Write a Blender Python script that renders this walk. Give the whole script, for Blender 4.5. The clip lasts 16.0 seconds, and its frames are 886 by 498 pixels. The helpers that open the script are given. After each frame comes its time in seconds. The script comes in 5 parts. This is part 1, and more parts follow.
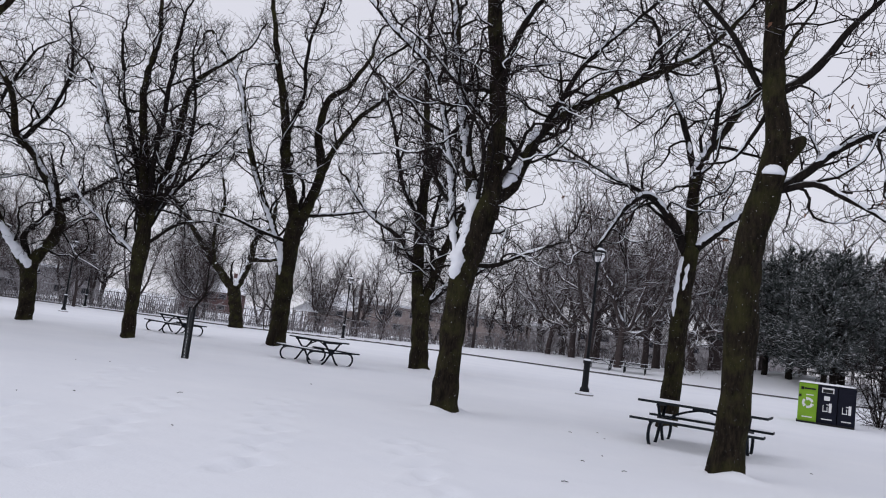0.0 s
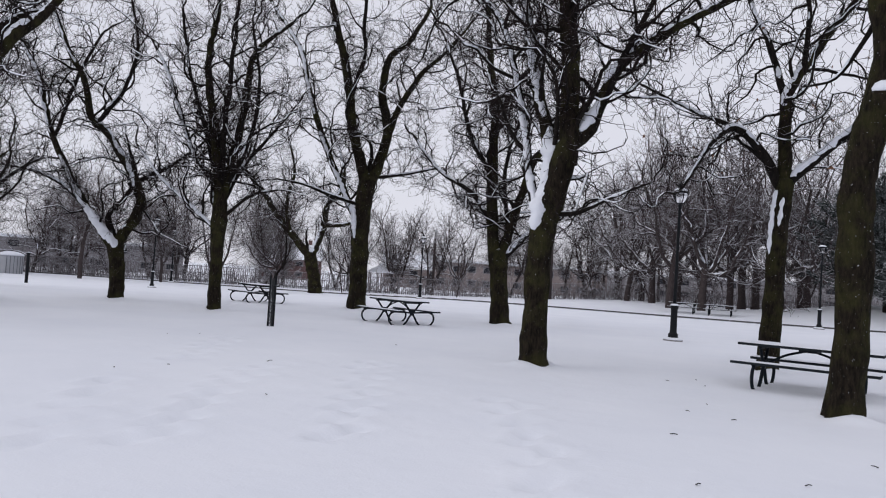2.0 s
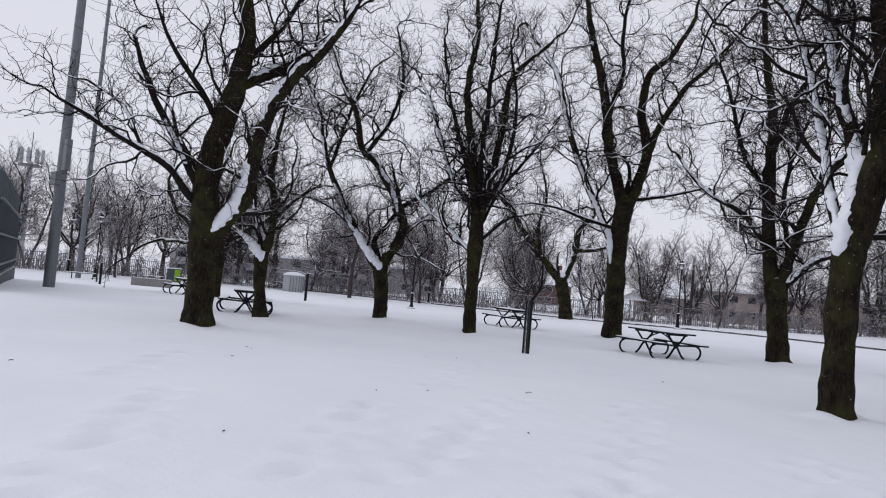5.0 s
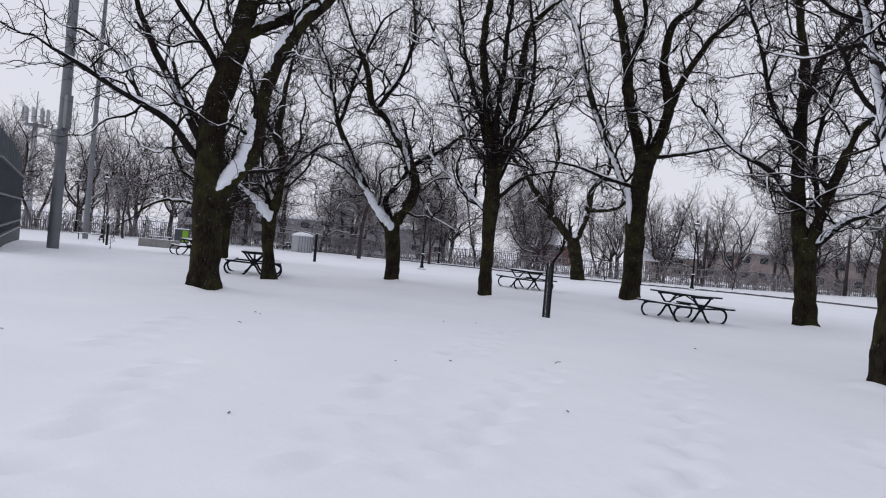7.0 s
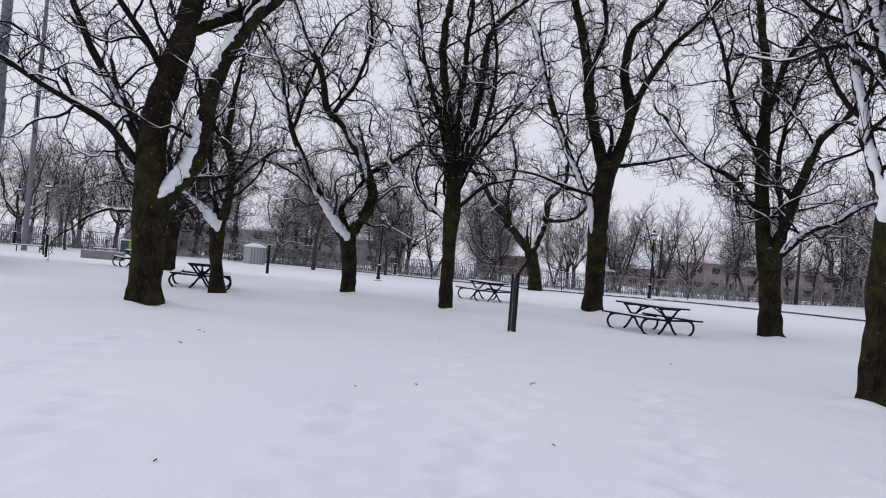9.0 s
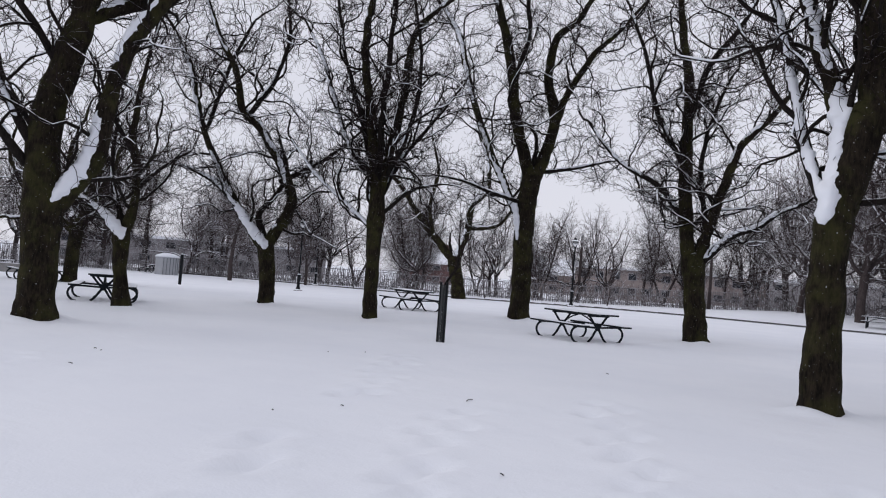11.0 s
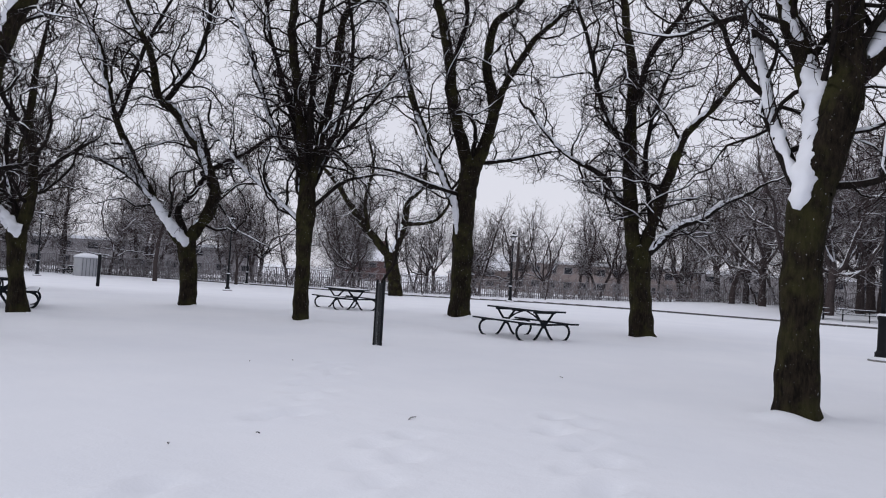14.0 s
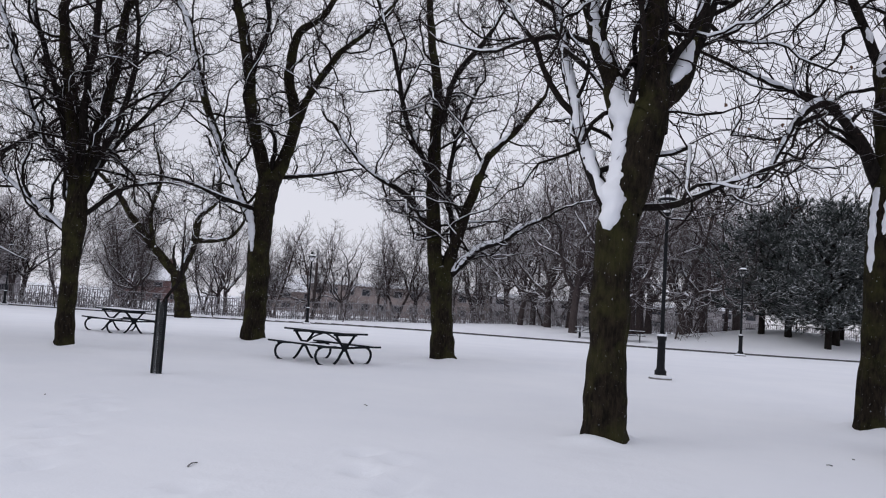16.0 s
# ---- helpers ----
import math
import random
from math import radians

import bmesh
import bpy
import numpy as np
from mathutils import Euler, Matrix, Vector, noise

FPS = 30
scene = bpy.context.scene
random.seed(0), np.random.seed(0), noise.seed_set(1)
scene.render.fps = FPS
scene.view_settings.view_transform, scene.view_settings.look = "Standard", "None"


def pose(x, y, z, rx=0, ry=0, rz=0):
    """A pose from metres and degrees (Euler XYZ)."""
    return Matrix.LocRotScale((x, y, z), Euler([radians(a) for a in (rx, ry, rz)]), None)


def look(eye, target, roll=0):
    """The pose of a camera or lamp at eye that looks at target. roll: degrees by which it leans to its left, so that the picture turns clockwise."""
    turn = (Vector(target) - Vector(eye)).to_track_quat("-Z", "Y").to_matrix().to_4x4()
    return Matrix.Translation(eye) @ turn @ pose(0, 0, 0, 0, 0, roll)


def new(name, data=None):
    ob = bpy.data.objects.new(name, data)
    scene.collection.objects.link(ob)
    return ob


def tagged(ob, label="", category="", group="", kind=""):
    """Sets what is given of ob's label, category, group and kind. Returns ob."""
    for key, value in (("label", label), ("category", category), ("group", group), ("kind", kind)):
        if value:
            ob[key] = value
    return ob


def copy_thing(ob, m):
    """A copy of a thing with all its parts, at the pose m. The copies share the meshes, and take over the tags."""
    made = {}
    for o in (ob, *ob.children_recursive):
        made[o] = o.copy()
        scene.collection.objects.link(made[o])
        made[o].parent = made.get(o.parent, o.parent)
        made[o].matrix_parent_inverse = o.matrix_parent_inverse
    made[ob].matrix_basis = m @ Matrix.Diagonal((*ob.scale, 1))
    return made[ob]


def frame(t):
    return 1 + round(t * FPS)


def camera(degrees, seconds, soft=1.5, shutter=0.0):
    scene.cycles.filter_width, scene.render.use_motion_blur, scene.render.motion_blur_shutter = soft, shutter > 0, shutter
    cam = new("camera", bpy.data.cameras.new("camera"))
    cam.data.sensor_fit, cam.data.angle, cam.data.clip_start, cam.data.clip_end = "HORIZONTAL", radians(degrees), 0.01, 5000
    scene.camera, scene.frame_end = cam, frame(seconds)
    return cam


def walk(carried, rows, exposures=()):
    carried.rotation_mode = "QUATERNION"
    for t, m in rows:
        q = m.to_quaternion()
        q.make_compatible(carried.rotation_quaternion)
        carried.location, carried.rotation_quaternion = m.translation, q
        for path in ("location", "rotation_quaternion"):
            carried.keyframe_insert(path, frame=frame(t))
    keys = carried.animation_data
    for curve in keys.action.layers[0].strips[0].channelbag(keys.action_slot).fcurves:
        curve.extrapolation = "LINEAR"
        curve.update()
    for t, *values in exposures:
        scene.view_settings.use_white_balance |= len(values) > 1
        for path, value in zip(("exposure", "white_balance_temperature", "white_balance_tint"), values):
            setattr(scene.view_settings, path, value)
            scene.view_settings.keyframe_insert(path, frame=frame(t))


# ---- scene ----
cam = camera(61.1, 16.0, soft=1.1)
PATH = [
    (0, (1.912, -2.045, 1.509), (1.524, -0.095, 1.722), 7.3),
    (0.5, (1.842, -1.968, 1.504), (1.535, -0.005, 1.734), 8.0),
    (1, (1.784, -1.911, 1.478), (1.583, 0.069, 1.679), 6.6),
    (1.5, (1.752, -1.861, 1.472), (1.6, 0.13, 1.582), 5.1),
    (2, (1.657, -1.695, 1.493), (1.098, 0.224, 1.571), 3.8),
    (2.5, (1.64, -1.716, 1.524), (0.763, 0.079, 1.616), 4.2),
    (3, (1.583, -1.652, 1.52), (0.616, 0.097, 1.608), 4.0),
    (3.5, (1.448, -1.531, 1.509), (0.363, 0.148, 1.592), 2.7),
    (4, (1.342, -1.357, 1.489), (0.236, 0.307, 1.577), 2.7),
    (4.2, (1.3, -1.289, 1.489), (0.194, 0.374, 1.588), 4.0),
    (6.3, (0.668, -0.577, 1.531), (-0.506, 1.04, 1.613), 5.3),
    (6.5, (0.605, -0.533, 1.518), (-0.565, 1.088, 1.575), 5.0),
    (7, (0.415, -0.399, 1.502), (-0.746, 1.229, 1.488), 5.2),
    (7.5, (0.281, -0.235, 1.509), (-0.817, 1.437, 1.507), 4.5),
    (8, (0.141, -0.021, 1.517), (-0.914, 1.678, 1.533), 4.6),
    (8.5, (0.041, 0.094, 1.51), (-1.03, 1.783, 1.531), 5.1),
    (9, (-0.207, 0.29, 1.493), (-1.272, 1.983, 1.518), 5.0),
    (9.5, (-0.352, 0.417, 1.495), (-1.31, 2.172, 1.53), 4.8),
    (9.7, (-0.392, 0.473, 1.491), (-1.321, 2.243, 1.527), 4.9),
    (11.8, (-0.891, 1.217, 1.449), (-1.754, 3.02, 1.521), 4.7),
    (12, (-0.931, 1.278, 1.45), (-1.779, 3.089, 1.503), 4.9),
    (12.5, (-0.994, 1.47, 1.46), (-1.823, 3.289, 1.498), 5.2),
    (13, (-1.022, 1.643, 1.479), (-1.835, 3.469, 1.549), 4.5),
    (13.5, (-1.13, 1.867, 1.451), (-1.865, 3.726, 1.518), 4.0),
    (14, (-1.267, 2.101, 1.456), (-1.995, 3.962, 1.524), 3.6),
    (14.5, (-1.325, 2.34, 1.447), (-2.042, 4.205, 1.529), 3.4),
    (15, (-1.403, 2.511, 1.438), (-2.098, 4.383, 1.545), 5.0),
    (15.5, (-1.542, 2.754, 1.447), (-2.001, 4.696, 1.587), 4.8),
    (16, (-1.588, 2.953, 1.419), (-1.801, 4.935, 1.58), 3.9),
]
walk(cam, [(t, look(eye, target, roll)) for t, eye, target, roll in PATH])

# ---- sky and light ----
world = bpy.data.worlds.new("overcast")
scene.world = world
world.use_nodes = True
wt = world.node_tree
sky = wt.nodes.new("ShaderNodeTexSky")
sky.sky_type, sky.sun_disc, sky.sun_elevation, sky.sun_rotation = "NISHITA", False, radians(31), radians(240)
veil = wt.nodes.new("ShaderNodeMixRGB")
veil.inputs[0].default_value = 0.93
veil.inputs[2].default_value = (7.55, 7.55, 8.4, 1)
wt.links.new(sky.outputs[0], veil.inputs[1])
wt.links.new(veil.outputs[0], wt.nodes["Background"].inputs[0])
wt.nodes["Background"].inputs[1].default_value = 0.100

sun = new("sun", bpy.data.lights.new("sun", "SUN"))
sun.data.energy, sun.data.angle, sun.data.color = 0.55, radians(42), (1, 0.98, 0.96)
sun.matrix_world = look((0, 0, 26), (38, 22, 0))


# ---- materials ----
def material(name, rough=0.8, metal=0.0):
    m = bpy.data.materials.new(name)
    m.use_nodes = True
    b = m.node_tree.nodes["Principled BSDF"]
    b.inputs["Roughness"].default_value, b.inputs["Metallic"].default_value = rough, metal
    return m, m.node_tree, b


def node(nt, kind, **values):
    n = nt.nodes.new(kind)
    for k, v in values.items():
        n.inputs[k.replace("_", " ")].default_value = v
    return n


def ramp(nt, source, stops):
    n = nt.nodes.new("ShaderNodeValToRGB")
    while len(n.color_ramp.elements) < len(stops):
        n.color_ramp.elements.new(0.5)
    for e, (p, c) in zip(n.color_ramp.elements, stops):
        e.position, e.color = p, (*c, 1)
    nt.links.new(source, n.inputs[0])
    return n.outputs[0]


def grain(nt, scale, detail=4.0, rough=0.6, stretch=None, space="Object"):
    tc = nt.nodes.new("ShaderNodeTexCoord")
    n = node(nt, "ShaderNodeTexNoise", Scale=scale, Detail=detail, Roughness=rough)
    if stretch:
        mp = node(nt, "ShaderNodeMapping", Scale=stretch)
        nt.links.new(tc.outputs[space], mp.inputs[0])
        nt.links.new(mp.outputs[0], n.inputs[0])
    else:
        nt.links.new(tc.outputs[space], n.inputs[0])
    return n.outputs["Fac"]


def relief(nt, b, height, strength, distance=0.02):
    n = node(nt, "ShaderNodeBump", Strength=strength, Distance=distance)
    nt.links.new(height, n.inputs["Height"])
    nt.links.new(n.outputs[0], b.inputs["Normal"])


def mixed(nt, fac, a, c):
    n = nt.nodes.new("ShaderNodeMixRGB")
    nt.links.new(fac, n.inputs[0])
    for i, s in ((1, a), (2, c)):
        if isinstance(s, tuple):
            n.inputs[i].default_value = (*s, 1)
        else:
            nt.links.new(s, n.inputs[i])
    return n.outputs[0]


def maths(nt, op, a, c):
    n = nt.nodes.new("ShaderNodeMath")
    n.operation = op
    for i, s in ((0, a), (1, c)):
        if isinstance(s, (int, float)):
            n.inputs[i].default_value = s
        else:
            nt.links.new(s, n.inputs[i])
    return n.outputs[0]


def lying_snow(nt, low, high, scale, amount=0.5):
    """Where snow lies: on faces that look up, broken by noise."""
    g = nt.nodes.new("ShaderNodeNewGeometry")
    sep = nt.nodes.new("ShaderNodeSeparateXYZ")
    nt.links.new(g.outputs["Normal"], sep.inputs[0])
    up = maths(nt, "ADD", sep.outputs[2], maths(nt, "MULTIPLY", maths(nt, "SUBTRACT", grain(nt, scale, 3), 0.5), amount))
    r = node(nt, "ShaderNodeMapRange", From_Min=low, From_Max=high)
    nt.links.new(up, r.inputs[0])
    return r.outputs[0]


SNOW = (0.79, 0.81, 0.865)


def plain(name, color, rough=0.6, metal=0.0, vary=0.25, scale=6.0, bump=0.1, snow=None, stretch=None, gloss=0.3):
    """A paint, metal or wood with two scales of wear, and snow on top where snow is (low, high)."""
    m, nt, b = material(name, rough, metal)
    dark = tuple(c * (1 - vary) for c in color)
    light = tuple(min(1, c * (1 + vary)) for c in color)
    big = grain(nt, scale, 5, stretch=stretch)
    col = ramp(nt, big, [(0.3, dark), (0.7, light)])
    fine = grain(nt, scale * 9, 3, stretch=stretch)
    col = mixed(nt, ramp(nt, fine, [(0.62, (0, 0, 0)), (0.8, (0.35, 0.35, 0.35))]), col, light)
    if snow:
        fac = lying_snow(nt, snow[0], snow[1], scale * 2)
        col = mixed(nt, fac, col, SNOW)
    nt.links.new(col, b.inputs["Base Color"])
    relief(nt, b, fine, bump)
    b.inputs["Specular IOR Level"].default_value = gloss
    return m


def snow_material(name, fine=7.0, bump=0.5):
    m, nt, b = material(name, 0.75)
    wide = grain(nt, 0.35, 4)
    col = ramp(nt, wide, [(0.3, (0.765, 0.79, 0.845)), (0.7, (0.82, 0.84, 0.885))])
    nt.links.new(col, b.inputs["Base Color"])
    mid, small = grain(nt, fine * 0.35, 5, 0.55), grain(nt, fine * 6, 3)
    relief(nt, b, maths(nt, "ADD", mid, maths(nt, "MULTIPLY", small, 0.18)), bump, 0.03)
    b.inputs["Specular IOR Level"].default_value = 0.25
    return m


def bark_material(name, dark, light, low, high, moss=0.0, relief_on=0.8):
    m, nt, b = material(name, 0.95)
    b.inputs["Specular IOR Level"].default_value = 0.08
    plates = grain(nt, 24, 5, 0.7, (1, 1, 0.28))
    ridges = maths(nt, "ADD", maths(nt, "MULTIPLY", plates, 0.75), maths(nt, "MULTIPLY", grain(nt, 5, 3, 0.5, (1, 1, 0.4)), 0.25))
    col = ramp(nt, ridges, [(0.38, dark), (0.62, light)])
    if moss:
        patch = ramp(nt, grain(nt, 2.2, 4), [(0.45, (0, 0, 0)), (0.65, (moss, moss, moss))])
        col = mixed(nt, patch, col, (0.05, 0.052, 0.016))
    specks = ramp(nt, grain(nt, 30, 3, 0.6), [(0.69, (0, 0, 0)), (0.75, (0.75, 0.75, 0.75))])
    if moss:
        col = mixed(nt, specks, col, SNOW)
    col = mixed(nt, lying_snow(nt, low, high, 5, 0.7), col, SNOW)
    nt.links.new(col, b.inputs["Base Color"])
    relief(nt, b, ridges, relief_on, 0.03)
    return m


snow_ground = snow_material("settled_snow")
snow_clump = snow_material("clumped_snow", 12, 0.7)
bark = bark_material("bark_furrowed", (0.005, 0.0045, 0.0035), (0.026, 0.020, 0.014), 0.86, 1.15, 0.45, 1.0)
bark_limb = bark_material("bark_limbs", (0.006, 0.0055, 0.005), (0.022, 0.018, 0.016), 0.62, 1.0)
bark_twig = bark_material("bark_twigs", (0.009, 0.007, 0.0072), (0.030, 0.0205, 0.0205), 0.80, 1.1, 0, 0.1)
# Bark and twigs paled, with extra snow, to stand in for snowfall haze.
bark_hazed = bark_material("bark_distant_hazed", (0.036, 0.029, 0.029), (0.078, 0.064, 0.063), 0.45, 0.98, 0, 0.2)
twig_hazed = bark_material("twigs_distant_hazed", (0.052, 0.040, 0.041), (0.105, 0.082, 0.083), 0.38, 0.95, 0, 0.05)
# Hedge stems lightened and snowier: the haze of distance put into the colour.
brush_hazed = bark_material("hedge_stems_hazed", (0.09, 0.072, 0.072), (0.17, 0.14, 0.14), 0.0, 0.8, 0, 0.05)
leaf_dead = plain("dead_leaf", (0.13, 0.065, 0.04), 0.8, vary=0.4)
needle, nnt, nb = material("pine_needles", 0.85)
nb.inputs["Specular IOR Level"].default_value = 0.1
clump = grain(nnt, 1.6, 4, 0.6)
tuft = ramp(nnt, grain(nnt, 4.0, 3), [(0.3, (0.018, 0.025, 0.023)), (0.7, (0.046, 0.058, 0.053))])
dusted = maths(nnt, "MULTIPLY", ramp(nnt, clump, [(0.42, (0, 0, 0)), (0.64, (0.8, 0.8, 0.8))]), maths(nnt, "ADD", lying_snow(nnt, -0.4, 1.0, 3, 0.3), 0.12))
nnt.links.new(mixed(nnt, dusted, tuft, (0.5, 0.52, 0.56)), nb.inputs["Base Color"])
black_paint = plain("black_painted_steel", (0.008, 0.009, 0.011), 0.55, vary=0.3, scale=8, snow=(0.93, 1.05), gloss=0.15)
table_wood = plain("dark_recycled_plank", (0.011, 0.015, 0.018), 0.7, vary=0.35, scale=5, stretch=(1, 9, 9), gloss=0.15)
tube_steel = plain("dark_tube_steel", (0.007, 0.010, 0.014), 0.6, vary=0.3, scale=8, gloss=0.12)
galvanised = plain("galvanised_steel", (0.16, 0.17, 0.185), 0.55, 0.4, vary=0.15, scale=2)
green_bin = plain("green_panel", (0.19, 0.36, 0.02), 0.5, vary=0.08, scale=3)
navy_bin = plain("charcoal_panel", (0.010, 0.011, 0.02), 0.65, vary=0.15, scale=3, gloss=0.1)
white_print = plain("white_print", (0.75, 0.75, 0.76), 0.5, vary=0.04)
black_slot = plain("black_slot", (0.008, 0.008, 0.009), 0.6)
concrete = plain("weathered_concrete", (0.22, 0.215, 0.21), 0.9, vary=0.2, scale=3, bump=0.4, snow=(0.6, 0.9))
kerb_stone = plain("kerb_stone", (0.09, 0.088, 0.088), 0.9, vary=0.3, scale=3, bump=0.4, snow=(0.93, 1.05))
# Fence steel lightened; the haze over it is painted into its base colour.
fence_hazed = plain("fence_steel_hazed", (0.14, 0.132, 0.138), 0.7, vary=0.25, scale=2, snow=(0.8, 1.0))
mesh_guard = plain("tree_guard_mesh", (0.06, 0.064, 0.068), 0.7, vary=0.2, scale=8)
brick_red = plain("brick_red", (0.13, 0.078, 0.076), 0.9, vary=0.25, scale=2)
# Tan and grey of the far buildings, lightened to carry haze in the colour.
wall_tan_hazed = plain("wall_tan_hazed", (0.25, 0.21, 0.20), 0.9, vary=0.2, scale=0.6)
wall_grey_hazed = plain("wall_grey_hazed", (0.27, 0.26, 0.27), 0.9, vary=0.2, scale=0.6)
wall_pale = plain("wall_pale", (0.36, 0.37, 0.39), 0.85, vary=0.08, scale=1.5, snow=(0.7, 0.9))
roof_snow = snow_material("roof_snow", 4, 0.4)
window_dark = plain("window_glass_dark", (0.03, 0.033, 0.04), 0.15, vary=0.2)
stand_dark = plain("stand_cladding", (0.06, 0.07, 0.08), 0.6, vary=0.2, scale=1.5, snow=(0.8, 1.0))
frost_glass, gnt, gb = material("lantern_glass", 0.08)
gb.inputs["Base Color"].default_value = (0.75, 0.76, 0.78, 1)
gb.inputs["Transmission Weight"].default_value = 0.96
gb.inputs["IOR"].default_value = 1.2


# ---- mesh tools ----
def part(name, bm, mat, parent=None, label="", smooth=False):
    me = bpy.data.meshes.new(name)
    bm.to_mesh(me)
    bm.free()
    me.materials.append(mat)
    if smooth:
        me.shade_smooth()
    ob = new(name, me)
    ob.parent = parent
    return tagged(ob, label)


def mesh_part(name, verts, faces, mat, parent=None, label="", smooth=True):
    me = bpy.data.meshes.new(name)
    me.from_pydata(verts, [], faces)
    me.materials.append(mat)
    if smooth:
        me.shade_smooth()
    ob = new(name, me)
    ob.parent = parent
    return tagged(ob, label)


def thing(name, m, label, category, group="", kind=""):
    ob = new(name)
    ob.matrix_world = m
    return tagged(ob, label, category, group, kind)


def box(bm, cx, cy, cz, sx, sy, sz, bevel=0.0, m=None):
    mat = Matrix.Translation((cx, cy, cz)) @ Matrix.Diagonal((sx, sy, sz, 1))
    made = bmesh.ops.create_cube(bm, size=1, matrix=(m @ mat) if m else mat)
    if bevel:
        edges = list({e for v in made["verts"] for e in v.link_edges})
        bmesh.ops.bevel(bm, geom=edges, offset=bevel, segments=2, affect="EDGES", profile=0.6)
    return bm


def boxed(*args, **kw):
    return box(bmesh.new(), *args, **kw)


def lathe(profile, sides=16):
    bm = bmesh.new()
    rings = []
    for r, z in profile:
        rings.append([bm.verts.new((r * math.cos(2 * math.pi * i / sides), r * math.sin(2 * math.pi * i / sides), z)) for i in range(sides)])
    for a, b in zip(rings, rings[1:]):
        for i in range(sides):
            bm.faces.new((a[i], a[(i + 1) % sides], b[(i + 1) % sides], b[i]))
    bm.faces.new(rings[0][::-1])
    bm.faces.new(rings[-1])
    return bm


class Tubes:
    """Collects tapered tubes along chains of points into one mesh."""

    def __init__(self):
        self.verts, self.faces, self.count = [], [], 0

    def add(self, points, radii, sides, rough=0.0, across=6.0, along=6.0, seed=0.0):
        """rough swells and pinches the skin by noise, with bumps per metre across and along."""
        p = np.asarray(points, float)
        n = len(p)
        t = np.gradient(p, axis=0)
        t /= np.linalg.norm(t, axis=1)[:, None] + 1e-9
        ref = np.array((1.0, 0.0, 0.0)) if abs(t[:, 0]).mean() < 0.8 else np.array((0.0, 1.0, 0.0))
        a = np.cross(t, ref)
        a /= np.linalg.norm(a, axis=1)[:, None] + 1e-9
        b = np.cross(t, a)
        ang = np.arange(sides) * (2 * math.pi / sides)
        ring = np.cos(ang)[None, :, None] * a[:, None, :] + np.sin(ang)[None, :, None] * b[:, None, :]
        girth = np.asarray(radii, float)[:, None] * np.ones(sides)
        if rough:
            q = (p[:, None, :] + ring * girth[:, :, None]).reshape(-1, 3)
            skin = [noise.noise((x * across + seed, y * across, z * along)) + 0.5 * noise.noise((x * across * 2.3, y * across * 2.3 + seed, z * along * 2.3)) for x, y, z in q]
            girth = girth * (1 + rough * np.array(skin).reshape(n, sides))
        v = p[:, None, :] + ring * girth[:, :, None]
        self.verts.append(v.reshape(-1, 3))
        k = self.count + np.arange((n - 1) * sides).reshape(n - 1, sides)
        q = np.stack([k, np.roll(k, -1, 1), np.roll(k, -1, 1) + sides, k + sides], -1).reshape(-1, 4)
        self.faces.append(q)
        if sides > 3:
            base = self.count + (n - 1) * sides
            self.faces.append(np.array([[base, base + i, base + i + 1, base + i + 1] for i in range(1, sides - 1)])[:, :4])
        self.count += n * sides

    def mesh(self, name, mat, parent=None, label=""):
        if not self.verts:
            return None
        v = np.concatenate(self.verts)
        f = [tuple(dict.fromkeys(q)) for q in np.concatenate(self.faces).tolist()]
        return mesh_part(name, v.tolist(), f, mat, parent, label)


def curve_through(ctrl, step):
    """A smooth chain through control rows (x, y, z, radius)."""
    c = np.asarray(ctrl, float)
    pad = np.vstack([2 * c[0] - c[1], c, 2 * c[-1] - c[-2]])
    out = []
    for i in range(1, len(pad) - 2):
        p0, p1, p2, p3 = pad[i - 1:i + 3]
        n = max(1, int(np.linalg.norm((p2 - p1)[:3]) / step))
        for s in np.arange(n) / n:
            out.append(0.5 * (2 * p1 + (p2 - p0) * s + (2 * p0 - 5 * p1 + 4 * p2 - p3) * s * s + (3 * p1 - p0 - 3 * p2 + p3) * s ** 3))
    out.append(c[-1])
    return np.array(out)


def smoothstep(a, b, x):
    t = np.clip((x - a) / (b - a), 0, 1)
    return t * t * (3 - 2 * t)


def ground_height(x, y):
    """The lie of the land: falls away at the far end, with a mound beyond the kerb."""
    z = -0.55 * smoothstep(28, 60, np.hypot(x, y)) * smoothstep(-6, -30, x)
    z = z + 1.35 * np.exp(-((x - 18) / 7.5) ** 2 - ((y - 60) / 6.0) ** 2)
    return z + 0.45 * smoothstep(52, 66, y) * smoothstep(-12, 0, x)


def stand(x, y, turn=0.0, dz=0.0):
    return pose(x, y, float(ground_height(x, y)) + dz, 0, 0, turn)


# ---- ground ----
def spread(fine_lo, fine_hi, step, lo, hi):
    mid = list(np.arange(fine_lo, fine_hi, step))
    up, down, s = [fine_hi], [], step
    while up[-1] < hi:
        s *= 1.07 if up[-1] < 130 else 1.5
        up.append(up[-1] + s)
    s, v = step, fine_lo
    while v > lo:
        s *= 1.07 if v > -100 else 1.5
        v -= s
        down.append(v)
    return np.array(down[::-1] + mid + up)


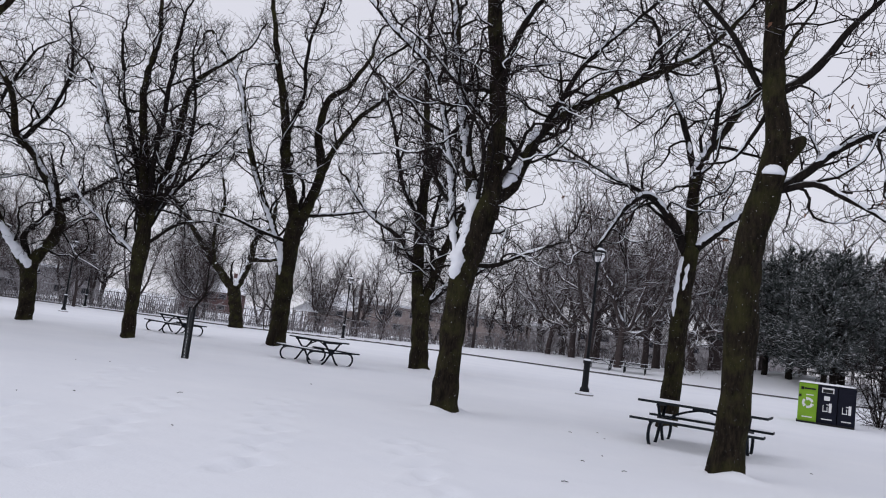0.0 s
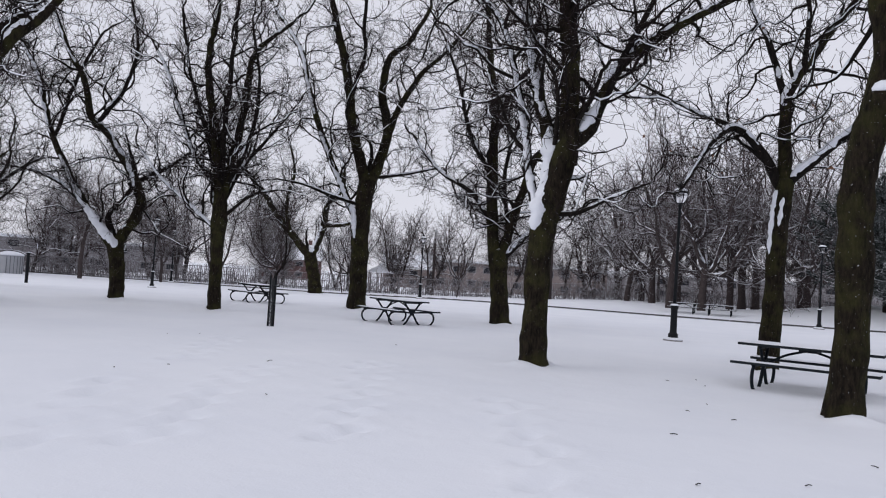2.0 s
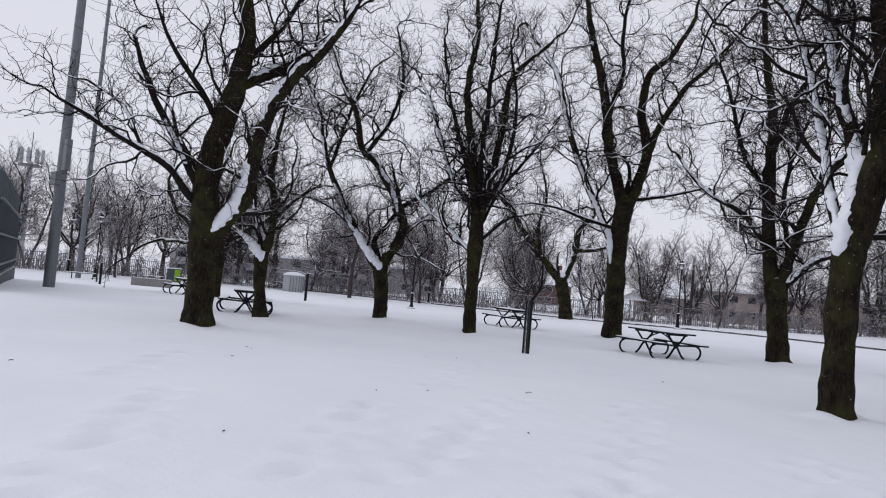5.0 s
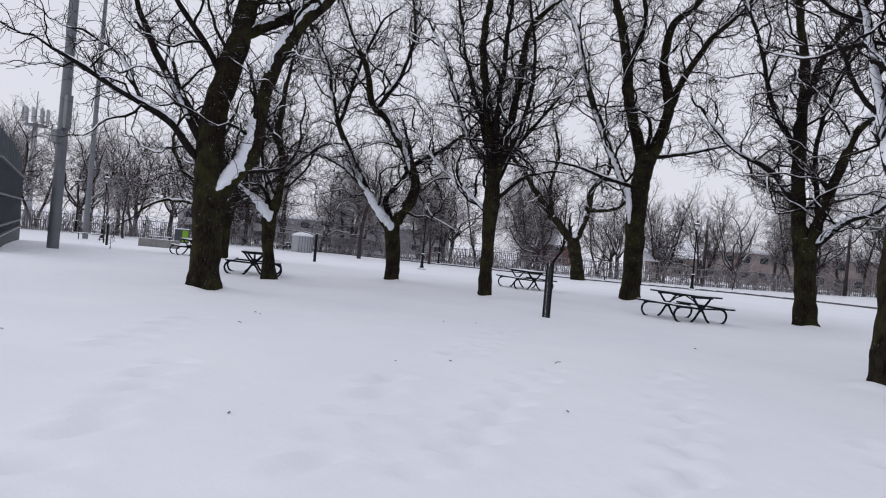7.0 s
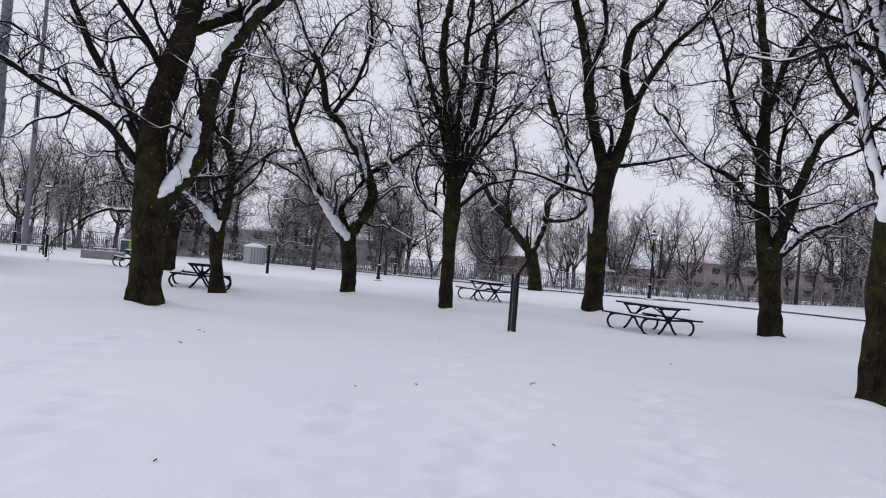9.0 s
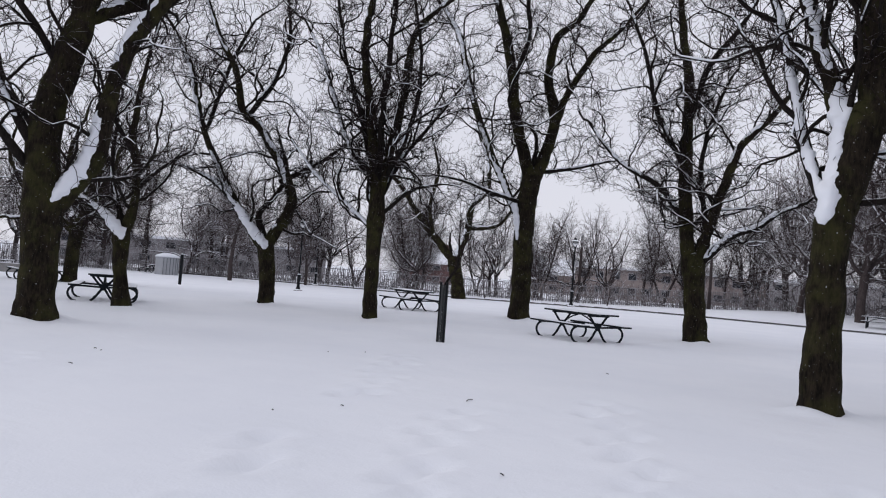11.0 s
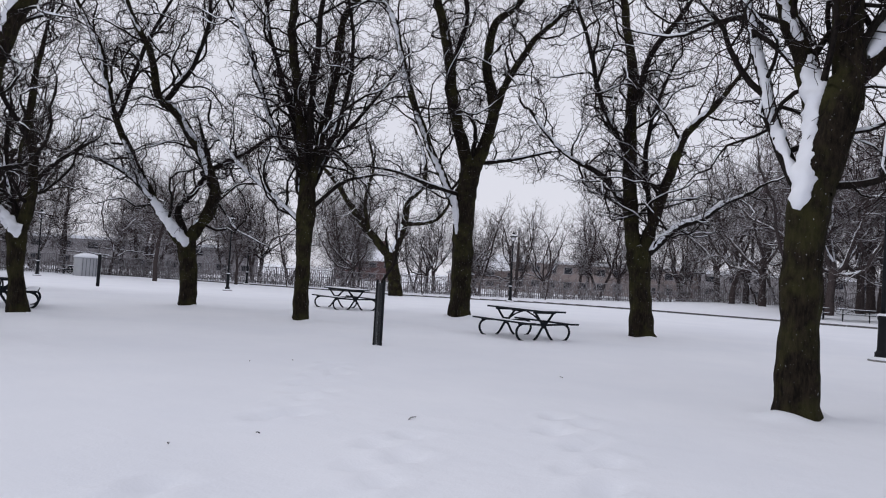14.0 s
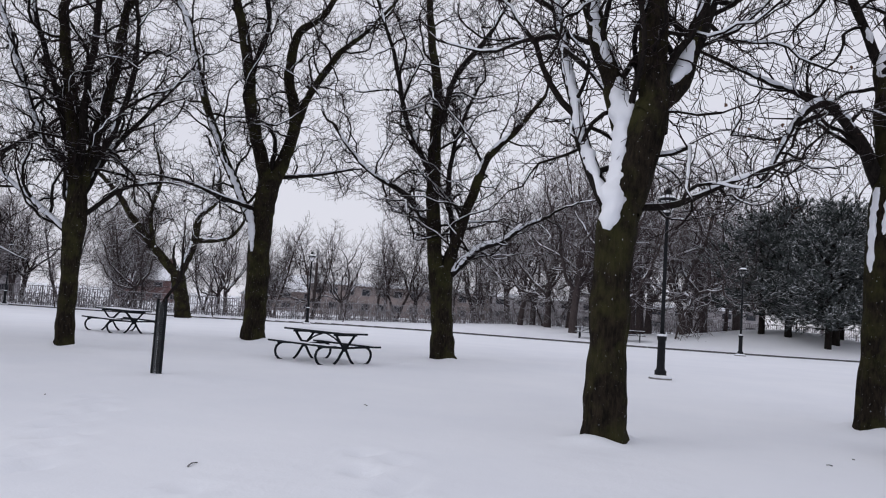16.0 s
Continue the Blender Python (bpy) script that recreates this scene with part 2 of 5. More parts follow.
def build_ground():
    xs, ys = spread(-10, 8, 0.11, -2500, 2500), spread(0.5, 13, 0.11, -2500, 2500)
    X, Y = np.meshgrid(xs, ys)
    Z = ground_height(X, Y)
    near = np.exp(-np.hypot(X, Y - 5) / 40)
    soft = np.array([noise.noise((x * 0.35, y * 0.35, 3.1)) + 0.4 * noise.noise((x * 1.3, y * 1.3, 7.7)) for x, y in zip(X.ravel(), Y.ravel())]).reshape(X.shape)
    Z = Z + 0.022 * soft * near
    rng = random.Random(11)
    # old tracks, half blown over
    trails = [((-3.3, 1.2), (-6.6, 4.6)), ((-2.9, 3.0), (-4.9, 6.4)), ((-2.3, 3.6), (-4.2, 8.6)), ((-1.0, 4.6), (-3.0, 10.5)), ((-7.5, 4.2), (-10.0, 7.5)), ((1.2, 3.2), (-0.2, 8.0)), ((-5.2, 8.2), (-7.0, 12.6))]
    for (x0, y0), (x1, y1) in trails:
        n = int(math.hypot(x1 - x0, y1 - y0) / 0.36)
        for i in range(n):
            s = i / n
            side = 0.11 if i % 2 else -0.11
            px, py = x0 + (x1 - x0) * s + side + rng.uniform(-0.08, 0.08), y0 + (y1 - y0) * s + rng.uniform(-0.08, 0.08)
            d2 = ((X - px) / 0.11) ** 2 + ((Y - py) / 0.17) ** 2
            Z = Z - rng.uniform(0.04, 0.10) * np.exp(-d2) + 0.02 * np.exp(-(np.sqrt(d2) - 1.9) ** 2 * 2)
    # wells and rims of snow round the trunks
    for t in TREES:
        d = np.hypot(X - t.x, Y - t.y)
        wob = 0.6 + 0.5 * np.sin(np.arctan2(Y - t.y, X - t.x) * 2 + t.x)
        Z = Z + 0.10 * wob * np.exp(-((d - t.foot) / 0.20) ** 2)
    nx, ny = len(xs), len(ys)
    k = np.arange((ny - 1) * nx).reshape(ny - 1, nx)[:, :-1]
    quads = np.stack([k, k + 1, k + nx + 1, k + nx], -1).reshape(-1, 4)
    verts = np.stack([X, Y, Z], -1).reshape(-1, 3)
    g = mesh_part("ground", verts.tolist(), quads.tolist(), snow_ground)
    return tagged(g, "park lawn under fresh wind-smoothed snow with faint tracks", "snow ground", kind="structure")


# ---- trees ----
TREES = []


class Tree:
    """A bare tree: limbs laid by hand, finer wood grown from them."""

    def __init__(self, x, y, turn):
        self.x, self.y, self.turn, self.limbs, self.foot = x, y, turn, [], 0.3
        self.snowy, self.drifts = (), []
        TREES.append(self)

    def drift(self, *rows):
        self.drifts.append(rows)

    def limb(self, *rows):
        self.limbs.append(rows)
        if len(self.limbs) == 1:
            self.foot = rows[0][3] * 1.25


def unit(v):
    return v / (np.linalg.norm(v) + 1e-9)


def wander(rng, start, way, length, radius, n, bend, lift):
    """A crooked shoot."""
    pts, d, step = [start], unit(way), length / (n - 1)
    for _ in range(n - 1):
        d = unit(d + rng.normal(0, bend, 3) + np.array((0, 0, lift)))
        pts.append(pts[-1] + d * step)
    return np.array(pts), np.linspace(radius, radius * 0.35, n)


def sprout(rng, pts, radii, spacing, first, reach, angle, n, bend, lift, ratio):
    """Side shoots along a chain."""
    seg = np.linalg.norm(np.diff(pts, axis=0), axis=1)
    along = np.r_[0, np.cumsum(seg)]
    total, out, s = along[-1], [], along[-1] * first + rng.uniform(0, spacing)
    flip = rng.uniform(0, 6.28)
    while s < total:
        i = min(int(np.searchsorted(along, s)) - 1, len(seg) - 1)
        f = (s - along[i]) / max(seg[i], 1e-6)
        p, r = pts[i] + (pts[i + 1] - pts[i]) * f, radii[i] + (radii[i + 1] - radii[i]) * f
        t = unit(pts[i + 1] - pts[i])
        flip += 2.4 + rng.normal(0, 0.5)
        side = unit(np.cross(t, (0.3, 0.2, 1.0)))
        other = np.cross(t, side)
        out_way = side * math.cos(flip) + other * math.sin(flip)
        a = angle * rng.uniform(0.7, 1.25)
        size = reach * rng.uniform(0.55, 1.2) * (1.0 - 0.45 * s / total)
        out.append(wander(rng, p, t * math.cos(a) + out_way * math.sin(a), size, max(0.0035, min(r * ratio, size * 0.016 + 0.002)), n, bend, lift))
        s += spacing * rng.uniform(0.6, 1.4)
    out.append(wander(rng, pts[-1], pts[-1] - pts[-2], reach * 0.8, radii[-1] * 0.9, n, bend, lift))
    return out


def snow_on(tubes, pts, radii, rng, wind, gate_at=-0.25, least=0.012, crotch=0.0, sides=8):
    """Snow along the upper, windward side of a limb, thick in the crotch, broken and ragged."""
    if len(pts) > 3 and sides > 5:
        along = np.r_[0, np.cumsum(np.linalg.norm(np.diff(pts, axis=0), axis=1))]
        fine = np.linspace(0, along[-1], max(4, int(along[-1] / 0.06)))
        pts = np.stack([np.interp(fine, along, pts[:, i]) for i in range(3)], 1)
        radii = np.interp(fine, along, radii)
    t = np.gradient(pts, axis=0)
    t /= np.linalg.norm(t, axis=1)[:, None] + 1e-9
    lean = np.sqrt(np.maximum(0, 1 - t[:, 2] ** 2))
    side = wind[None, :] - t * (t @ wind)[:, None]
    side /= np.linalg.norm(side, axis=1)[:, None] + 1e-9
    along = np.r_[0, np.cumsum(np.linalg.norm(np.diff(pts, axis=0), axis=1))]
    run, gate = [], rng.uniform(0, 100)
    for i in range(len(pts)):
        x, y, z = pts[i]
        n = 0.75 * noise.noise((x * 0.8 + gate, y * 0.8, z * 0.8)) + 0.55 * noise.noise((x * 3.1, y * 3.1 + gate, z * 3.1))
        fork = crotch * math.exp(-(along[i] / 0.7) ** 2) * min(1.0, max(0.0, lean[i] - 0.25) * 3)
        want = n + 0.9 * (lean[i] - 0.45) + fork - (max(0.0, radii[i] - 0.1) * 1.5 if gate_at > -0.5 else 0.0)
        ok = want > gate_at and radii[i] > least and along[i] > (0.45 if crotch and gate_at > -0.5 else 0.1)
        if ok:
            fat = min(0.74, 0.40 + 0.34 * (want - gate_at))
            run.append((pts[i], side[i] * radii[i], radii[i] * max(0.3, fat) + 0.007))
        if not ok or i == len(pts) - 1:
            if len(run) > (9 if sides > 5 else 4):
                ease = np.minimum(np.arange(len(run)), np.arange(len(run))[::-1])
                ease = np.clip(0.1 + ease / (7.0 if sides > 5 else 3.0), 0, 1)
                p = np.array([q[0] for q in run]) + np.array([q[1] for q in run]) * (0.35 + 0.27 * ease)[:, None]
                r = np.array([q[2] for q in run]) * ease
                tubes.add(p, r, sides, 0.55 if sides > 5 else 0.0, 8.0, 8.0, gate)
            run = []


def grow(tree, seed, label, density=1.0, reach=1.0, group="park trees", dead_leaves=0):
    rng = np.random.default_rng(seed)
    ob = thing("tree", stand(tree.x, tree.y, tree.turn), label, "tree", group)
    turn = radians(tree.turn)
    wind = unit(np.array((-0.2 * math.cos(turn) - 0.5 * math.sin(turn), 0.2 * math.sin(turn) - 0.5 * math.cos(turn), 0.8)))
    bough, twig, snow = Tubes(), Tubes(), Tubes()
    tips = []
    for k, rows in enumerate(tree.limbs):
        c = curve_through(rows, 0.12 if k else 0.07)
        p, r = c[:, :3].copy(), np.maximum(c[:, 3], 0.008)
        lump = np.array([noise.noise((q[0] * 3 + seed, q[1] * 3, q[2] * 3)) for q in p])
        r = r * (1 + 0.10 * lump)
        p += np.array([[noise.noise((q[2] * 1.9, seed + k, 0.5)), noise.noise((q[2] * 1.9, seed + k, 9.5)), 0.5 * noise.noise((q[0] * 1.9, seed + k, 5.5))] for q in p]) * (np.minimum(r * 0.6, 0.05) * (1.0 if k else 0.35))[:, None]
        if k == 0:
            # root flare
            r = r * (1 + 0.15 * np.exp(-np.maximum(p[:, 2], 0) / 0.14))
        if k:
            # the limb runs on into the wood that bears it
            p, r = np.vstack([p[0] - unit(p[1] - p[0]) * min(0.3, r[0] * 2.5), p]), np.r_[r[0] * 0.85, r]
        elif len(rows) < 8:
            # rounded crown of the bole between its limbs
            t = unit(p[-1] - p[-2])
            p, r = np.vstack([p, p[-1] + t * r[-1] * 0.45, p[-1] + t * r[-1] * 0.8]), np.r_[r, r[-1] * 0.85, r[-1] * 0.35]
        wood = Tubes()
        thick = k == 0 or r[0] > 0.1
        wood.add(p, r, 30 if k == 0 else (16 if thick else 9), 0.16 if k == 0 else (0.13 if thick else 0.0), 9.0, 1.6, seed * 7.0)
        wood.mesh("limb" if k else "trunk", bark if k == 0 or r[0] > 0.1 else bark_limb, ob)
        if k:
            heavy = k in tree.snowy
            toward = unit(wind + np.array((-0.5 * math.sin(turn), -0.5 * math.cos(turn), 0))) if heavy else wind
            snow_on(snow, p, r, rng, toward, -0.55 if heavy else -0.06, 0.012, 0.35, 10)
        elif len(tree.limbs[0]) > 8:
            snow_on(snow, p[len(p) // 2:], r[len(p) // 2:], rng, wind, 0.12)
        length = np.linalg.norm(np.diff(p, axis=0), axis=1).sum()
        start = 0.09 if k else (0.6 if len(tree.limbs[0]) > 8 else 0.97)
        for bp, br in sprout(rng, p, r, 0.33 / density, start, min(2.85, 0.85 + length * 0.37) * reach, 1.0, 11, 0.33, 0.045, 0.6):
            br = np.maximum(br, 0.006)
            bough.add(bp, br, 5)
            if k:
                snow_on(snow, bp, br, rng, wind, -0.14, 0.009, 0, 5)
            for sp, sr in sprout(rng, bp, br, 0.16 / density, 0.12, 0.85 * reach, 0.95, 5, 0.40, 0.05, 0.65):
                twig.add(sp, np.maximum(sr, 0.0057), 3)
                for wp, wr in sprout(rng, sp, sr, 0.15 / density, 0.15, 0.40, 0.9, 3, 0.42, 0.08, 0.75):
                    twig.add(wp, np.maximum(wr, 0.0043), 3)
                    tips.append(wp[-1])
    for rows in tree.drifts:
        c = curve_through(rows, 0.05)
        rag = np.array([noise.noise((q[0] * 9, q[1] * 9, q[2] * 9 + seed)) for q in c[:, :3]])
        snow.add(c[:, :3], c[:, 3] * (1 + 0.3 * rag), 14, 0.5, 9.0, 9.0, seed)
    tagged(bough.mesh("branching", bark_limb, ob), kind="stuff")
    tagged(twig.mesh("twig_crown", bark_twig, ob), kind="stuff")
    tagged(snow.mesh("snow_cover", snow_clump, ob, "white snow clinging along the limbs"), kind="stuff")
    if dead_leaves:
        vs, fs = [], []
        for i in rng.choice(len(tips), dead_leaves, replace=False):
            q, s = tips[i], rng.uniform(0.03, 0.06)
            a, b = unit(rng.normal(0, 1, 3)) * s, unit(rng.normal(0, 1, 3)) * s * 0.6
            n0 = len(vs)
            vs += [q - a, q + b + (0, 0, 0.01), q + a - (0, 0, 0.02), q - b]
            fs.append((n0, n0 + 1, n0 + 2, n0 + 3))
        tagged(mesh_part("dead_leaves", [tuple(v) for v in vs], fs, leaf_dead, ob, "withered brown leaves left on the twigs", False), kind="stuff")
    return ob


# ---- distant trees ----
def wild_tree(seed, height, spread_of, mat, fine, stems=1, trunk_r=0.22, fork=0.22, label="", name="tree", group="trees beyond the path", rise=0.05, thick=0.017, dense=1.0):
    """A bare tree grown from rules alone."""
    rng = np.random.default_rng(seed)
    ob = thing(name, pose(0, 0, 0), label, "tree" if name == "tree" else "shrub", group)
    wood, twig = Tubes(), Tubes()
    for s in range(stems):
        way = np.array((rng.normal(0, 0.10 + 0.16 * (stems > 1)), rng.normal(0, 0.10 + 0.16 * (stems > 1)), 1))
        p, r = wander(rng, np.array((rng.normal(0, 0.12) * (stems > 1), rng.normal(0, 0.12) * (stems > 1), -0.3)), way, height * 0.72, trunk_r, 10, 0.09, 0.05)
        wood.add(p, r, 8)
        for lp, lr in sprout(rng, p, r, height * 0.042 / dense, fork, height * spread_of, 1.0, 9, 0.20, rise, 0.62):
            wood.add(lp, np.maximum(lr, thick * 1.4), 5)
            for bp, br in sprout(rng, lp, lr, height * 0.030 / dense, 0.08, height * spread_of * 0.45, 0.85, 4, 0.34, rise * 0.7, 0.6):
                twig.add(bp, np.maximum(br, thick), 3)
                for sp, sr in sprout(rng, bp, br, height * 0.024 / dense, 0.1, height * spread_of * 0.21, 0.8, 2, 0.3, rise * 0.4, 0.7):
                    twig.add(sp, np.maximum(sr, thick * 0.66), 3)
    wood.mesh("trunk", mat, ob)
    tagged(twig.mesh("crown", fine, ob), kind="stuff")
    return ob


def crown_tree(seed, height, clear, trunk_r, lean, limbs, label, dense=1.0, mat=None, fine=None):
    """A bare tree with a clear bole and a broad domed crown of winding limbs, snow along them."""
    rng = np.random.default_rng(seed)
    ob = thing("tree", pose(0, 0, 0), label, "tree", "trees beyond the path")
    wood, twig, snow = Tubes(), Tubes(), Tubes()
    bole = curve_through([(0, 0, -0.3, trunk_r * 1.3), (lean * 0.3, 0, clear * 0.45, trunk_r), (lean, 0.05, clear, trunk_r * 1.05)], 0.2)
    wood.add(bole[:, :3], bole[:, 3], 14, 0.15, 7.0, 1.5, seed)
    wind = unit(np.array((-0.2, -0.5, 0.8)))
    for k in range(limbs):
        a = k * 6.283 / limbs + rng.uniform(-0.35, 0.35)
        tilt = rng.uniform(0.35, 1.15)
        way = np.array((math.cos(a) * math.sin(tilt), math.sin(a) * math.sin(tilt), math.cos(tilt)))
        reach = (height - clear) * (1.05 - 0.25 * math.sin(tilt)) * rng.uniform(0.9, 1.1)
        lp, lr = wander(rng, bole[-1, :3] - (0, 0, rng.uniform(0, 0.6)), way, reach, trunk_r * 0.55, 16, 0.22, 0.03)
        wood.add(lp, np.maximum(lr, 0.03), 7)
        snow_on(snow, lp, np.maximum(lr, 0.03), rng, wind, -0.25, 0.02, 0.4, 6)
        for bp, br in sprout(rng, lp, lr, 0.62 / dense, 0.14, height * 0.30, 0.95, 8, 0.27, 0.03, 0.6):
            br = np.maximum(br, 0.017)
            wood.add(bp, br, 4)
            snow_on(snow, bp, br, rng, wind, -0.1, 0.015, 0, 4)
            for sp, sr in sprout(rng, bp, br, 0.34 / dense, 0.1, height * 0.125, 0.85, 4, 0.32, 0.05, 0.65):
                twig.add(sp, np.maximum(sr, 0.012), 3)
                for wp, wr in sprout(rng, sp, sr, 0.30 / dense, 0.12, height * 0.062, 0.8, 3, 0.32, 0.05, 0.7):
                    twig.add(wp, np.maximum(wr, 0.0095), 3)
    wood.mesh("trunk", mat or bark_hazed, ob)
    tagged(twig.mesh("crown", fine or twig_hazed, ob), kind="stuff")
    tagged(snow.mesh("snow_cover", snow_clump, ob, "white snow lying along the limbs"), kind="stuff")
    return ob


def pine_tree(seed, height, width):
    """A broad pine: trunk, spreading boughs with flat sprays of needle brushes, snow on the sprays."""
    rng = np.random.default_rng(seed)
    ob = thing("pine_tree", pose(0, 0, 0), "broad dark green pine dusted with snow on the mound", "pine", "pines on the mound")
    wood, vs, fs = Tubes(), [], []
    sv, sf = [], []
    z = np.linspace(-0.3, height * 0.95, 12)
    wood.add(np.stack([0.15 * np.sin(z * 0.5 + seed), 0.15 * np.cos(z * 0.4), z], 1), np.linspace(0.27, 0.04, 12), 8)

    def brush(c, d, size):
        for _ in range(15):
            w = unit(unit(d) * 0.9 + rng.normal(0, 0.55, 3)) * size * rng.uniform(0.7, 1.2)
            e = unit(np.cross(w, rng.normal(0, 1, 3))) * 0.017
            n0 = len(vs)
            vs.extend((c - e, c + e, c + w))
            fs.append((n0, n0 + 1, n0 + 2))
        if rng.uniform() < 0.75 and noise.noise(tuple(c * 0.95)) > -0.06:
            r = size * rng.uniform(0.2, 0.46)
            u, n0 = unit(np.array((d[0], d[1], d[2] * 0.4))), len(sv)
            across = np.array((-u[1], u[0], 0)) * r * 0.55
            top = c + u * size * 0.35 + (0, 0, size * 0.22)
            sv.extend((top - u * r * 1.3, top + across, top + u * r * 1.5 - (0, 0, r * 0.2), top - across, top + (0, 0, r * 0.4)))
            sf.extend(((n0, n0 + 1, n0 + 4), (n0 + 1, n0 + 2, n0 + 4), (n0 + 2, n0 + 3, n0 + 4), (n0 + 3, n0, n0 + 4), (n0, n0 + 3, n0 + 2, n0 + 1)))

    for h in np.arange(height * 0.16, height * 0.97, 0.42):
        f = (h - height * 0.16) / (height * 0.81)
        out = width * math.sqrt(max(0.03, 1 - f * f)) * min(1.0, 0.75 + f * 1.4)
        for _ in range(7):
            a, length = rng.uniform(0, 6.28), out * rng.uniform(0.6, 1.12)
            bp, br = wander(rng, np.array((0, 0, h)), np.array((math.cos(a), math.sin(a), 0.05 + 0.5 * f)), length, 0.05, 10, 0.09, 0.03)
            wood.add(bp, br, 4)
            for tp, tr in sprout(rng, bp, br, 0.30, 0.30, max(0.5, out * 0.26), 0.9, 5, 0.14, 0.07, 0.5):
                wood.add(tp, np.maximum(tr, 0.01), 3)
                for i in range(1, 5):
                    brush(tp[i], tp[i] - tp[i - 1] + (0, 0, 0.06), 0.26)
    wood.mesh("trunk", bark_limb, ob)
    tagged(mesh_part("needles", [tuple(v) for v in vs], fs, needle, ob, "tufts of dark needles powdered with snow", False), kind="stuff")
    tagged(mesh_part("snow_tufts", [tuple(v) for v in sv], sf, snow_clump, ob, "tufts of white snow on the sprays"), kind="stuff")
    return ob


# ---- furniture of the park ----
def tube_part(name, rows, mat, parent, sides=8, label=""):
    t = Tubes()
    c = curve_through(rows, 0.04)
    t.add(c[:, :3], c[:, 3], sides)
    return t.mesh(name, mat, parent, label)


def slab_snow(sx, sy, sz, seed):
    """A pillow of snow with soft edges."""
    nx, ny = max(6, int(sx / 0.06)), max(4, int(sy / 0.04))
    vs, fs = [], []
    for j in range(ny + 1):
        for i in range(nx + 1):
            u, v = i / nx, j / ny
            e = min(min(u, 1 - u) * sx, min(v, 1 - v) * sy)
            h = sz * math.sqrt(min(1, e / 0.05)) * (0.85 + 0.3 * noise.noise((u * sx * 2 + seed, v * sy * 2, seed)))
            jig = 0.01 * noise.noise((u * sx * 5, v * sy * 5, seed + 4.0)) if e < 0.001 else 0
            vs.append(((u - 0.5) * sx + jig, (v - 0.5) * sy + jig, h))
    for j in range(ny):
        for i in range(nx):
            k = j * (nx + 1) + i
            fs.append((k, k + 1, k + nx + 2, k + nx + 1))
    return vs, fs


def picnic_table():
    ob = thing("picnic_table", pose(0, 0, 0), "dark plank picnic table on bowed steel legs, snow on top", "picnic table", "picnic tables on the lawn")
    L, top = 2.2, 0.74
    for i in range(3):
        part("tabletop_plank", boxed(0, (i - 1) * 0.255, top - 0.022, L, 0.245, 0.044, 0.008), table_wood, ob)
    vs, fs = slab_snow(L - 0.02, 0.745, 0.02, 1.0)
    s = mesh_part("snow_layer", vs, fs, snow_clump, ob, "thin layer of white snow")
    s.location = (0, 0, top)
    for side in (-1, 1):
        part("bench_plank", boxed(0, side * 0.70, 0.425, L, 0.27, 0.044, 0.008), table_wood, ob)
        vs, fs = slab_snow(L - 0.02, 0.255, 0.016, 3.0 + side)
        s = mesh_part("snow_layer", vs, fs, snow_clump, ob, "thin layer of white snow")
        s.location = (0, side * 0.70, 0.447)
    for end in (-0.74, 0.74):
        part("top_rail", boxed(end, 0, top - 0.068, 0.05, 0.70, 0.045, 0.006), tube_steel, ob)
        for side in (-1, 1):
            tube_part("table_leg", [(end, side * 0.30, top - 0.06, 0.029), (end, side * 0.17, 0.52, 0.029), (end, side * 0.045, 0.36, 0.030), (end, side * 0.10, 0.24, 0.030), (end, side * 0.20, 0.09, 0.030), (end, side * 0.30, 0.0, 0.030)], tube_steel, ob)
            tube_part("bench_leg", [(end, side * 0.66, 0.40, 0.029), (end, side * 0.80, 0.33, 0.029), (end, side * 0.855, 0.21, 0.029), (end, side * 0.82, 0.09, 0.029), (end, side * 0.73, 0.005, 0.029), (end, side * 0.64, -0.02, 0.029)], tube_steel, ob)
            tube_part("bench_arm", [(end, side * 0.05, 0.375, 0.026), (end, side * 0.30, 0.385, 0.026), (end, side * 0.55, 0.392, 0.026), (end, side * 0.80, 0.395, 0.026)], tube_steel, ob)
        s = 1 if end > 0 else -1
        tube_part("brace", [(s * 0.08, 0, top - 0.075, 0.02), (s * 0.40, 0, 0.56, 0.02), (s * 0.73, 0, 0.37, 0.02)], tube_steel, ob)
        part("hub", boxed(end, 0, 0.37, 0.06, 0.12, 0.16, 0.01), tube_steel, ob)
    part("centre_cleat", boxed(0, 0, top - 0.062, 0.28, 0.66, 0.034, 0.005), tube_steel, ob)
    return ob


